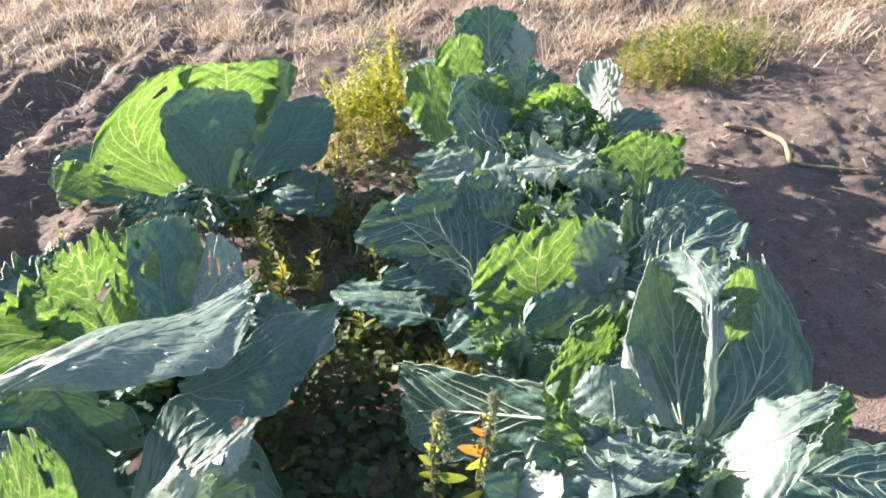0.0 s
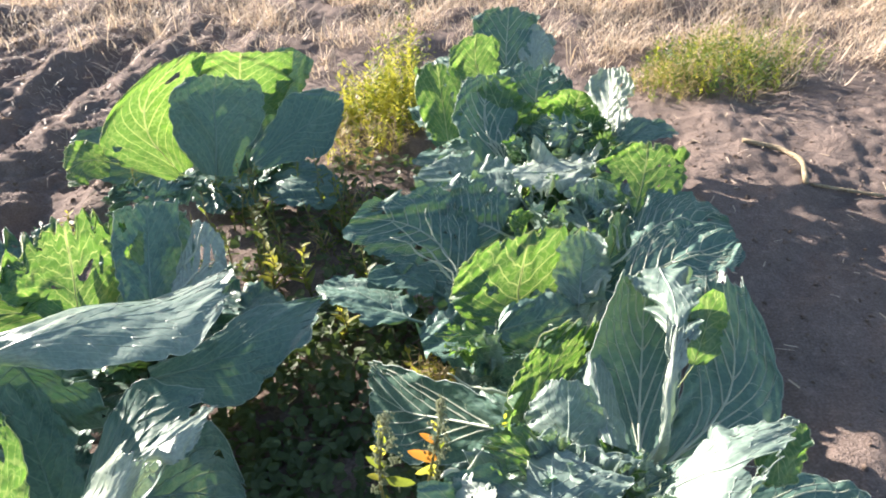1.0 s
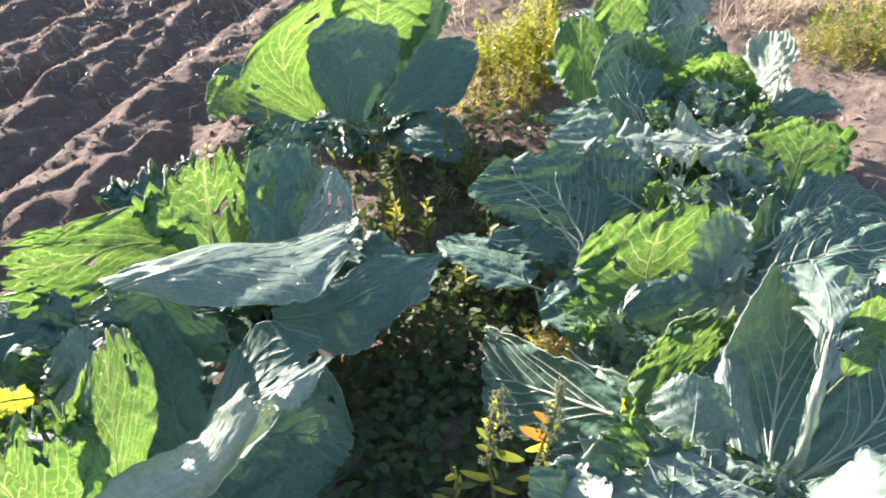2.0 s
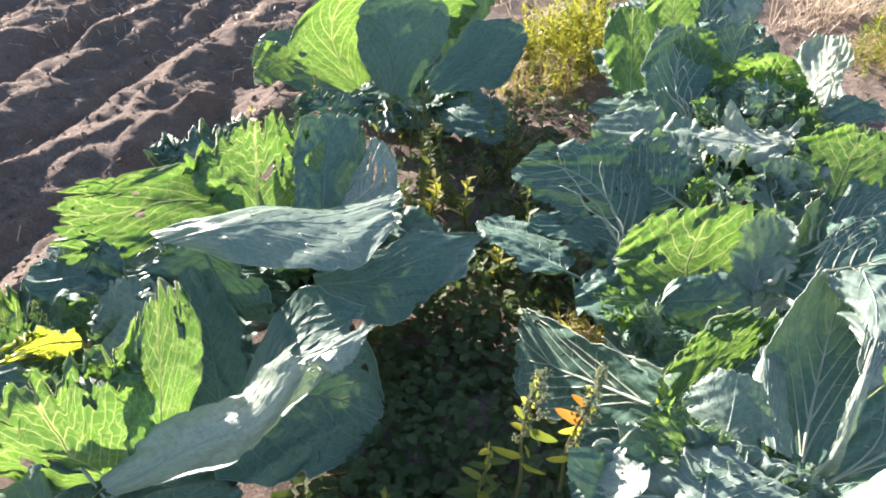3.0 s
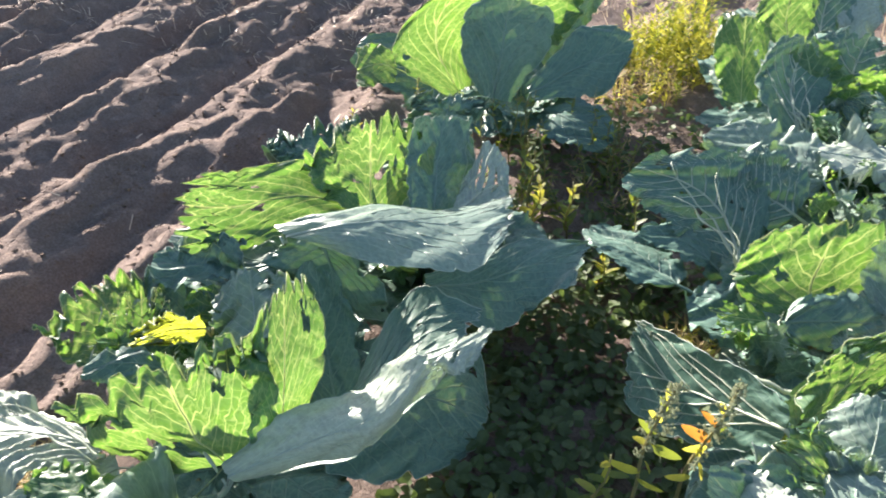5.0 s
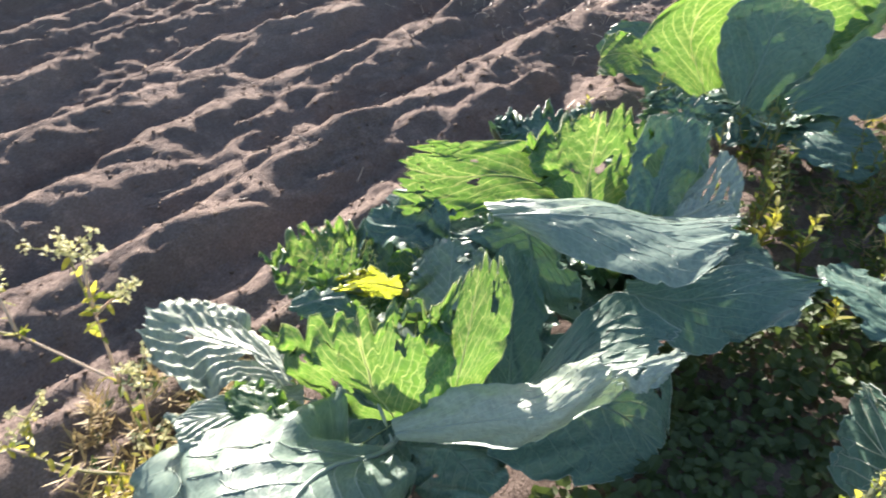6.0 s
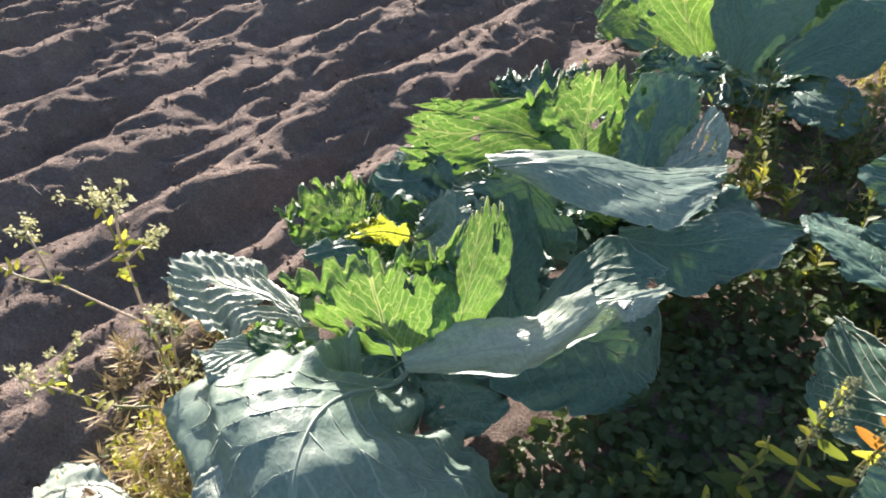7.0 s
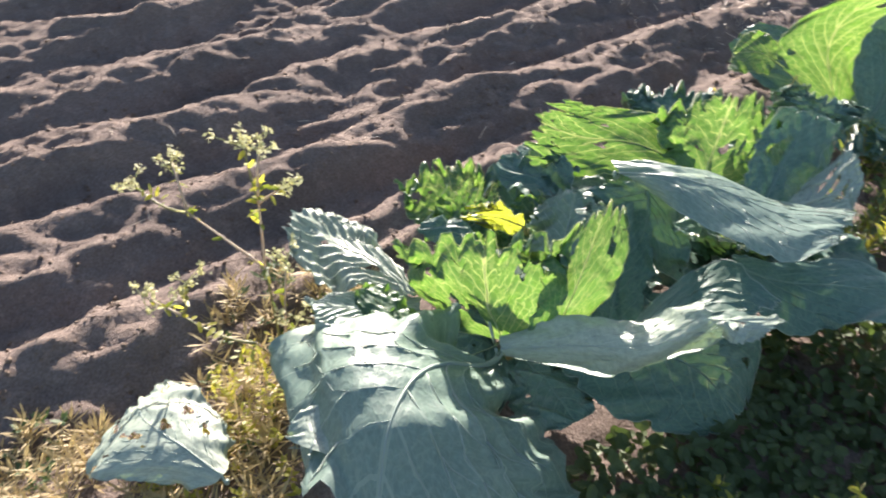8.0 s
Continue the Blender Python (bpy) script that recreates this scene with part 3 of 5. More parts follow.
leaf(CAB['D'], (0.260, 0.880, 0.334), (0.103, 0.820, 0.460), 0.081, (0.66, -0.26, 0.70), seed=63, bend=0.133, ruffle=0.1, holes=3, sway=-0.042)
leaf(CAB['D'], (0.328, 0.920, 0.341), (0.240, 1.044, 0.300), 0.114, (-0.42, 0.00, 0.91), seed=64, ruffle=0.15, torn=0.2, holes=6, thin=1, cup=0.2, bend=-0.195, sway=0.047)
leaf(CAB['D'], (0.340, 0.930, 0.333), (0.437, 0.936, 0.376), 0.124, (-0.41, 0.00, 0.91), seed=65, ruffle=0.15, torn=0.15, holes=5, thin=1, cup=0.2, bend=-0.336, sway=-0.106)
leaf(CAB['D'], (0.198, 0.800, 0.454), (0.132, 0.869, 0.419), 0.071, (-0.42, 0.05, 0.91), seed=66, ruffle=0.06, holes=9, under=1, bend=-0.073)
leaf(CAB['D'], (0.232, 1.100, 0.225), (0.268, 1.200, 0.244), 0.051, (0.25, -0.27, 0.93), seed=67, ruffle=0.25, cup=0.5, yellow=1, bend=-0.423, sway=0.039)
leaf(CAB['D'], (0.261, 1.150, 0.212), (0.335, 1.270, 0.331), 0.100, (0.14, -0.74, 0.66), seed=68, ruffle=0.12, cup=0.5, holes=8, bend=0.326, sway=-0.043)

# the ragged cabbage behind it
leaf(CAB['E'], (0.220, 1.360, 0.276), (0.424, 1.460, 0.235), 0.109, (0.43, -0.61, 0.66), seed=71, cup=-0.4, ruffle=0.08, holes=3, bend=0.588, sway=-0.046)
leaf(CAB['E'], (0.148, 1.620, 0.173), (-0.141, 1.741, 0.307), 0.258, (0.15, -0.55, 0.82), seed=72, holes=8, ruffle=0.05, pale=2, bend=-0.084, sway=0.231)
leaf(CAB['E'], (0.078, 1.600, 0.193), (-0.089, 1.620, 0.222), 0.100, (0.15, -0.15, 0.98), seed=73, bend=0.099, sway=0.112)
leaf(CAB['E'], (0.021, 1.500, 0.185), (-0.209, 1.650, 0.175), 0.160, (0.03, 0.12, 0.99), seed=74, bend=0.079)
leaf(CAB['E'], (0.417, 1.500, 0.260), (0.495, 1.600, 0.421), 0.068, (0.14, -0.87, 0.47), seed=76, cup=0.8, holes=4, pleat=1, bend=-0.186, sway=0.094)
leaf(CAB['E'], (0.441, 1.500, 0.275), (0.771, 1.641, 0.328), 0.225, (-0.05, -0.25, 0.97), seed=77, bend=0.001, holes=7, pale=2)
leaf(CAB['E'], (0.399, 1.450, 0.276), (0.417, 1.580, 0.385), 0.124, (-0.04, -0.64, 0.77), seed=78, under=2, cup=0.5, ruffle=0.08, holes=4, bend=-0.149)
leaf(CAB['E'], (0.201, 1.400, 0.234), (0.089, 1.380, 0.243), 0.063, (0.14, -0.35, 0.93), seed=79, ruffle=0.2, holes=8, thin=1, torn=0.3, bend=-0.26)
leaf(CAB['E'], (0.191, 1.360, 0.241), (0.282, 1.360, 0.224), 0.052, (0.18, -0.28, 0.94), seed=80, ruffle=0.2, holes=8, thin=1, torn=0.3, bend=0.081, sway=0.046)
leaf(CAB['E'], (0.268, 1.400, 0.262), (0.434, 1.500, 0.284), 0.102, (0.20, -0.51, 0.84), seed=81, under=2, cup=-0.3, ruffle=0.06, holes=2, bend=0.162, sway=0.056)

# the eaten cabbage
leaf(CAB['F'], (0.566, 1.750, 0.242), (0.821, 1.783, 0.264), 0.216, (-0.05, -0.25, 0.97), seed=83, bend=-0.009, holes=5, pale=2, sway=-0.197)
leaf(CAB['F'], (0.355, 1.950, 0.226), (0.454, 2.214, 0.241), 0.304, (-0.40, 0.10, 0.91), seed=84, ruffle=0.15, holes=22, pleat=1, under=1, torn=0.2, bend=-0.135, sway=-0.128)
leaf(CAB['F'], (0.292, 1.900, 0.271), (0.008, 2.035, 0.284), 0.217, (-0.10, -0.30, 0.95), seed=85, under=2, ruffle=0.08, bend=-0.01, holes=6, pale=1, sway=0.047)
leaf(CAB['F'], (0.241, 1.780, 0.242), (0.046, 1.847, 0.317), 0.213, (0.10, -0.60, 0.80), seed=86, ruffle=0.05, holes=5, pale=2, bend=-0.118)
leaf(CAB['F'], (0.462, 1.750, 0.257), (0.487, 1.900, 0.339), 0.162, (-0.04, -0.47, 0.88), seed=88, under=2, ruffle=0.12, holes=10, bend=-0.548, sway=-0.028)
leaf(CAB['F'], (0.357, 2.080, 0.226), (0.150, 2.331, 0.121), 0.187, (-0.35, 0.10, 0.93), seed=89, ruffle=0.1, cup=-0.2, holes=3, pleat=1, under=1, bend=0.213, sway=0.027)
leaf(CAB['F'], (0.349, 2.080, 0.215), (0.517, 2.101, 0.276), 0.189, (-0.35, 0.10, 0.93), seed=90, ruffle=0.12, cup=-0.2, holes=4, pleat=1, under=1, bend=0.375, sway=-0.133)
leaf(CAB['F'], (0.397, 1.920, 0.241), (0.434, 2.092, 0.238), 0.143, (-0.40, 0.10, 0.91), seed=91, ruffle=0.2, holes=12, under=1, torn=0.25, bend=-0.093, sway=-0.039)
leaf(CAB['F'], (0.210, 1.850, 0.262), (0.208, 2.000, 0.300), 0.155, (0.06, -0.24, 0.97), seed=92, under=2, ruffle=0.08, holes=4, bend=-0.29, sway=-0.047)

# the cabbage with the open heart
leaf(CAB['G'], (0.492, 2.260, 0.189), (0.608, 2.501, 0.413), 0.227, (-0.62, -0.35, 0.70), seed=94, cup=0.2, holes=9, wide=0.5, ruffle=0.08, pleat=1, under=1, bend=-0.171, sway=0.028)
leaf(CAB['G'], (0.408, 2.250, 0.195), (0.436, 2.300, 0.355), 0.251, (0.08, -0.96, 0.28), seed=96, cup=-0.6, ruffle=0.08, holes=6, wide=0.9, pale=1, torn=0.1, bend=0.938, sway=0.087)
leaf(CAB['G'], (0.314, 2.300, 0.245), (0.196, 2.400, 0.430), 0.174, (0.17, -0.82, 0.55), seed=99, thin=1, cup=0.3, holes=6, wide=0.8, ruffle=0.14, torn=0.15, bend=-0.393, sway=-0.032)
leaf(CAB['G'], (0.442, 2.300, 0.218), (0.496, 2.400, 0.377), 0.209, (-0.02, -0.84, 0.54), seed=102, thin=1, cup=0.8, ruffle=0.1, holes=4, bend=-0.662)
leaf(CAB['G'], (0.371, 2.240, 0.192), (0.342, 2.320, 0.332), 0.167, (-0.00, -0.87, 0.50), seed=103, cup=0.4, ruffle=0.12, holes=5, wide=0.6, thin=1, bend=-0.55, sway=-0.022)
leaf(CAB['G'], (0.497, 2.240, 0.185), (0.538, 2.320, 0.331), 0.167, (0.03, -0.88, 0.47), seed=104, cup=0.4, ruffle=0.12, holes=5, wide=0.6, thin=1, bend=-0.418)
leaf(CAB['G'], (0.402, 2.340, 0.231), (0.435, 2.420, 0.372), 0.164, (0.03, -0.87, 0.49), seed=105, thin=1, cup=0.4, ruffle=0.18, holes=6, wide=0.7, torn=0.15, bend=-0.662)
leaf(CAB['G'], (0.260, 2.400, 0.147), (-0.010, 3.073, 0.232), 0.218, (-0.20, -0.20, 0.96), seed=97, ruffle=0.06, holes=3, bend=0.027, pale=1, sway=0.056)
leaf(CAB['G'], (0.590, 2.350, 0.206), (0.842, 2.500, 0.195), 0.118, (0.19, -0.25, 0.95), seed=100, bend=0.316, sway=-0.056)
leaf(CAB['G'], (0.177, 2.300, 0.182), (-0.049, 2.700, 0.198), 0.201, (-0.20, -0.15, 0.97), seed=106, bend=0.005, ruffle=0.06, holes=4, pale=1, sway=0.066)
leaf(CAB['G'], (0.254, 2.150, 0.217), (-0.026, 2.331, 0.177), 0.173, (-0.20, -0.10, 0.97), seed=107, bend=0.018, ruffle=0.08, holes=5, sway=0.076)

# the last cabbage of the row

# the holed cabbage in the middle of that row
# low leaf added to cover and shade the sunlit soil in the gap
leaf(CAB['B'], (-0.645, 1.199, 0.195), (-0.807, 1.120, 0.252), 0.143, (0.36, -0.06, 0.93), seed=111, cup=-0.2, ruffle=0.1, holes=4, bend=0.116, sway=-0.045)

# this first rib stands in for a cream torn strip of leaf
bare_rib(CAB['D'], ((0.268, 1.200, 0.241), (0.210, 1.220, 0.250), (0.122, 1.240, 0.257)), 0.0100)
bare_rib(CAB['E'], ((0.415, 1.460, 0.291), (0.456, 1.500, 0.321), (0.531, 1.560, 0.371)), 0.0100)
bare_rib(CAB['E'], ((0.493, 1.560, 0.347), (0.483, 1.580, 0.388), (0.472, 1.600, 0.422)), 0.0060)
bare_rib(CAB['E'], ((0.503, 1.560, 0.347), (0.506, 1.580, 0.387), (0.519, 1.600, 0.409)), 0.0050)
bare_rib(CAB['E'], ((0.533, 1.540, 0.296), (0.645, 1.620, 0.314), (0.798, 1.700, 0.316)), 0.0050)
bare_rib(CAB['E'], ((0.527, 1.520, 0.295), (0.671, 1.580, 0.323), (0.793, 1.620, 0.314)), 0.0040)
bare_rib(CAB['G'], ((0.270, 2.140, 0.241), (0.198, 2.200, 0.300), (0.129, 2.260, 0.351)), 0.0060)
bare_rib(CAB['G'], ((0.270, 2.140, 0.241), (0.216, 2.200, 0.309), (0.169, 2.260, 0.358)), 0.0050)
bare_rib(CAB['G'], ((0.274, 2.140, 0.241), (0.242, 2.200, 0.307), (0.216, 2.260, 0.365)), 0.0050)
bare_rib(CAB['G'], ((0.279, 2.140, 0.240), (0.268, 2.200, 0.287), (0.266, 2.240, 0.334)), 0.0040)
bare_rib(CAB['G'], ((0.561, 2.220, 0.242), (0.587, 2.260, 0.336), (0.601, 2.340, 0.432)), 0.0050)
bare_rib(CAB['G'], ((0.548, 2.240, 0.232), (0.569, 2.280, 0.328), (0.570, 2.360, 0.435)), 0.0050)
bare_rib(CAB['E'], ((0.139, 1.580, 0.216), (0.055, 1.660, 0.273), (-0.067, 1.740, 0.337)), 0.0050)
bare_rib(CAB['E'], ((0.139, 1.580, 0.225), (0.083, 1.680, 0.275), (0.038, 1.760, 0.327)), 0.0045)
bare_rib(CAB['E'], ((0.125, 1.570, 0.233), (0.041, 1.640, 0.288), (-0.037, 1.660, 0.304)), 0.0060)
bare_rib(CAB['B'], ((-0.466, 1.377, 0.327), (-0.445, 1.445, 0.365), (-0.428, 1.521, 0.426)), 0.0060)
bare_rib(CAB['B'], ((-0.459, 1.370, 0.331), (-0.414, 1.436, 0.371), (-0.373, 1.470, 0.395)), 0.0050)
bare_rib(CAB['B'], ((-0.452, 1.361, 0.333), (-0.401, 1.401, 0.353), (-0.354, 1.421, 0.372)), 0.0060)
bare_rib(CAB['C'], ((-0.814, 0.660, 0.219), (-0.917, 0.680, 0.235), (-1.080, 0.658, 0.254)), 0.0050)
bare_rib(CAB['C'], ((-0.815, 0.652, 0.216), (-0.952, 0.648, 0.238), (-1.093, 0.577, 0.245)), 0.0040)
bare_rib(CAB['F'], ((0.337, 2.000, 0.238), (0.431, 2.080, 0.254), (0.506, 2.120, 0.248)), 0.0060)
bare_rib(CAB['F'], ((0.363, 1.900, 0.222), (0.390, 1.980, 0.265), (0.393, 2.060, 0.285)), 0.0050)
bare_rib(CAB['F'], ((0.436, 1.720, 0.244), (0.459, 1.780, 0.281), (0.448, 1.840, 0.297)), 0.0050)
bare_rib(CAB['D'], ((0.141, 0.860, 0.447), (0.174, 0.920, 0.408), (0.213, 0.980, 0.386)), 0.0050)
bare_rib(CAB['H'], ((0.390, 2.980, 0.257), (0.424, 3.000, 0.328), (0.459, 3.020, 0.376)), 0.0070)
bare_rib(CAB['C'], ((-0.617, 0.700, 0.241), (-0.711, 0.737, 0.291), (-0.815, 0.781, 0.320)), 0.0040)
bare_rib(CAB['G'], ((0.242, 2.200, 0.260), (0.197, 2.300, 0.310), (0.181, 2.360, 0.390)), 0.0050)
bare_rib(CAB['G'], ((0.585, 2.240, 0.317), (0.610, 2.300, 0.374), (0.590, 2.360, 0.443)), 0.0080)
bare_rib(CAB['F'], ((0.312, 2.060, 0.262), (0.360, 2.060, 0.296), (0.419, 2.020, 0.278), (0.489, 2.050, 0.285)), 0.0070)



# broad leaves of the torn cabbage: apron and side leaf paled to stand for sunlight, front and back of the head
sheet(CAB['C'], ((-0.630, 0.705, 0.170), (-0.765, 0.635, 0.210), (-0.865, 0.450, 0.245), (-0.725, 0.325, 0.105)), ((-0.610, 0.685, 0.180), (-0.590, 0.545, 0.300), (-0.530, 0.425, 0.330), (-0.425, 0.315, 0.270)), ((-0.595, 0.690, 0.170), (-0.480, 0.700, 0.115), (-0.330, 0.670, 0.085), (-0.270, 0.530, 0.055)), seed=201, ruffle=0.05, pleat=0.15, under=2)
sheet(CAB['C'], ((-0.700, 0.695, 0.205), (-0.800, 0.685, 0.205), (-0.870, 0.670, 0.260), (-0.905, 0.685, 0.305)), ((-0.610, 0.725, 0.225), (-0.640, 0.715, 0.295), (-0.675, 0.725, 0.370), (-0.710, 0.755, 0.425)), ((-0.550, 0.755, 0.260), (-0.535, 0.790, 0.325), (-0.565, 0.825, 0.390), (-0.605, 0.865, 0.435)), seed=202, thin=1, torn=0.13, ruffle=0.03, pale=1, slope=1.1, holes=8, veins=6, gaps=((0.45, 0.86, 0.05, 0.1), (0.72, 0.8, 0.04, 0.12)))
sheet(CAB['C'], ((-0.560, 0.740, 0.280), (-0.590, 0.790, 0.360), (-0.600, 0.865, 0.445)), ((-0.520, 0.770, 0.290), (-0.540, 0.840, 0.395), (-0.580, 0.925, 0.485)), ((-0.495, 0.820, 0.320), (-0.495, 0.895, 0.395), (-0.555, 0.960, 0.470)), seed=214, thin=1, torn=0.08, ruffle=0.03, pale=1, slope=1.1, holes=3, gaps=((0.55, 0.75, 0.1, 0.12), (-0.5, 0.8, 0.08, 0.12)), free=1)
sheet(CAB['C'], ((-0.895, 0.710, 0.170), (-1.025, 0.730, 0.145), (-1.145, 0.740, 0.145), (-1.220, 0.720, 0.160)), ((-0.875, 0.700, 0.165), (-0.995, 0.680, 0.175), (-1.105, 0.640, 0.180), (-1.180, 0.585, 0.240)), ((-0.870, 0.670, 0.170), (-0.925, 0.600, 0.190), (-0.965, 0.535, 0.200), (-1.080, 0.520, 0.220)), seed=203, under=1, pleat=1, ruffle=0.06, holes=3)
sheet(CAB['C'], ((-0.840, 0.695, 0.175), (-0.860, 0.600, 0.220), (-0.880, 0.520, 0.260), (-0.885, 0.460, 0.270)), ((-0.815, 0.675, 0.170), (-0.830, 0.575, 0.220), (-0.845, 0.505, 0.260), (-0.855, 0.455, 0.280)), ((-0.785, 0.650, 0.180), (-0.790, 0.560, 0.220), (-0.790, 0.490, 0.250), (-0.805, 0.435, 0.275)), seed=204, under=1, pleat=1, ruffle=0.08)
sheet(CAB['C'], ((-0.750, 0.890, 0.360), (-0.795, 0.865, 0.380), (-0.835, 0.815, 0.365)), ((-0.745, 0.890, 0.340), (-0.795, 0.860, 0.345), (-0.845, 0.810, 0.340)), ((-0.745, 0.875, 0.325), (-0.795, 0.850, 0.320), (-0.835, 0.825, 0.325)), seed=215, yellow=1, ruffle=0.12, torn=0.28, scallop=0.12, bitten=0.25, free=1)
sheet(CAB['C'], ((-0.955, 0.800, 0.210), (-1.035, 0.800, 0.235), (-1.105, 0.820, 0.285)), ((-0.935, 0.850, 0.190), (-1.010, 0.910, 0.245), (-1.095, 0.950, 0.300)), ((-0.900, 0.885, 0.180), (-0.955, 0.960, 0.225), (-1.015, 1.030, 0.285)), seed=205, ruffle=0.08, holes=7, torn=0.13, thin=1)
sheet(CAB['C'], ((-0.870, 0.900, 0.225), (-0.935, 0.945, 0.260), (-0.990, 0.985, 0.300)), ((-0.830, 0.930, 0.225), (-0.900, 1.015, 0.285), (-0.950, 1.095, 0.345)), ((-0.760, 0.965, 0.260), (-0.785, 1.055, 0.300), (-0.820, 1.125, 0.350)), seed=206, ruffle=0.08, holes=4, torn=0.08)
sheet(CAB['C'], ((-0.750, 0.900, 0.260), (-0.780, 0.945, 0.290), (-0.815, 0.995, 0.330)), ((-0.685, 0.940, 0.285), (-0.715, 0.990, 0.320), (-0.750, 1.040, 0.365)), ((-0.600, 0.965, 0.300), (-0.620, 1.015, 0.335), (-0.630, 1.045, 0.355)), seed=207, under=2, ruffle=0.12, holes=4, torn=0.06)
sheet(CAB['C'], ((-0.630, 0.280, 0.265), (-0.650, 0.300, 0.270), (-0.680, 0.375, 0.280)), ((-0.585, 0.300, 0.275), (-0.615, 0.330, 0.275), (-0.640, 0.380, 0.280)), ((-0.545, 0.325, 0.280), (-0.575, 0.360, 0.280), (-0.605, 0.385, 0.280)), seed=208, under=1, ruffle=0.06, free=1)
sheet(CAB['C'], ((-0.785, 0.125, 0.060), (-0.860, 0.045, 0.070), (-0.935, -0.015, 0.060), (-1.010, 0.060, 0.050)), ((-0.750, 0.185, 0.090), (-0.840, 0.150, 0.110), (-0.945, 0.115, 0.100), (-1.035, 0.120, 0.060)), ((-0.815, 0.220, 0.070), (-0.880, 0.240, 0.080), (-0.985, 0.225, 0.070), (-1.070, 0.195, 0.050)), seed=209, under=1, holes=12, ruffle=0.04, free=1)
# its boat-shaped outer leaf with the near side turned up, the rolled corner, and the leaf hanging below
sheet(CAB['C'], ((-0.575, 0.715, 0.220), (-0.415, 0.770, 0.280), (-0.355, 0.820, 0.330), (-0.300, 0.925, 0.375)), ((-0.515, 0.805, 0.215), (-0.435, 0.880, 0.280), (-0.385, 0.960, 0.325), (-0.310, 1.020, 0.350)), ((-0.480, 0.880, 0.225), (-0.460, 1.035, 0.325), (-0.420, 1.105, 0.365), (-0.295, 1.095, 0.365)), seed=210, ruffle=0.01, gaps=((0.5, 0.72, 0.03, 0.05),), free=1)
sheet(CAB['C'], ((-0.605, 0.710, 0.250), (-0.510, 0.795, 0.335), (-0.405, 0.855, 0.375), (-0.340, 0.895, 0.455)), ((-0.580, 0.695, 0.250), (-0.445, 0.755, 0.340), (-0.355, 0.800, 0.390), (-0.300, 0.870, 0.455)), ((-0.570, 0.700, 0.235), (-0.410, 0.765, 0.300), (-0.345, 0.810, 0.345), (-0.290, 0.900, 0.405)), seed=211, under=1, ruffle=0.03, free=1, scallop=0.02)
sheet(CAB['C'], ((-0.300, 0.955, 0.400), (-0.280, 1.015, 0.390), (-0.260, 1.055, 0.370)), ((-0.315, 0.905, 0.420), (-0.285, 0.940, 0.420), (-0.255, 1.005, 0.395)), ((-0.305, 0.905, 0.400), (-0.265, 0.910, 0.405), (-0.255, 0.955, 0.395)), seed=212, under=1, ruffle=0.03, gaps=((0.2, 0.45, 0.3, 0.12),), free=1)
sheet(CAB['C'], ((-0.535, 1.065, 0.225), (-0.430, 1.125, 0.215), (-0.325, 1.145, 0.215), (-0.285, 1.120, 0.100)), ((-0.565, 0.915, 0.180), (-0.450, 1.000, 0.160), (-0.360, 1.060, 0.120), (-0.280, 1.085, 0.050)), ((-0.585, 0.815, 0.170), (-0.480, 0.830, 0.125), (-0.370, 0.890, 0.080), (-0.295, 1.010, 0.030)), seed=213, ruffle=0.02, holes=2, free=1)
# broad leaves of the holed cabbage: sunlit fans, the folded-over and the torn leaf paled to stand for sun glare, the
# low leaf
sheet(CAB['B'], ((-0.670, 1.320, 0.390), (-0.770, 1.320, 0.430), (-0.870, 1.230, 0.445), (-0.935, 1.165, 0.450)), ((-0.645, 1.295, 0.365), (-0.760, 1.250, 0.390), (-0.875, 1.160, 0.390), (-0.955, 1.095, 0.420)), ((-0.645, 1.265, 0.345), (-0.735, 1.195, 0.345), (-0.825, 1.120, 0.325), (-0.915, 1.050, 0.335)), seed=220, thin=1, ruffle=0.03, holes=7, scallop=0.035, bitten=0.2, torn=0.08, pale=1)
sheet(CAB['B'], ((-0.660, 1.260, 0.370), (-0.735, 1.265, 0.420), (-0.780, 1.310, 0.465)), ((-0.625, 1.300, 0.350), (-0.660, 1.385, 0.410), (-0.695, 1.460, 0.490)), ((-0.585, 1.355, 0.320), (-0.590, 1.470, 0.360), (-0.605, 1.565, 0.430)), seed=221, thin=1, ruffle=0.04, holes=8, pale=1, torn=0.14, scallop=0.035, bitten=0.18, gaps=((0.5, 0.5, 0.05, 0.14), (0.72, 0.6, 0.05, 0.16), (0.9, 0.45, 0.05, 0.14)))
sheet(CAB['B'], ((-0.825, 1.345, 0.365), (-0.910, 1.375, 0.375), (-0.955, 1.410, 0.395)), ((-0.780, 1.365, 0.365), (-0.830, 1.430, 0.390), (-0.875, 1.490, 0.415)), ((-0.730, 1.400, 0.370), (-0.760, 1.485, 0.390), (-0.780, 1.560, 0.420)), seed=222, ruffle=0.12, holes=4, scallop=0.07, torn=0.2, bitten=0.3)
sheet(CAB['B'], ((-0.550, 1.345, 0.350), (-0.590, 1.420, 0.405), (-0.610, 1.510, 0.470)), ((-0.510, 1.380, 0.335), (-0.540, 1.470, 0.380), (-0.560, 1.565, 0.455)), ((-0.475, 1.415, 0.320), (-0.490, 1.510, 0.350), (-0.510, 1.610, 0.435)), seed=223, ruffle=0.04, holes=3, gaps=((-0.35, 0.55, 0.28, 0.14),))
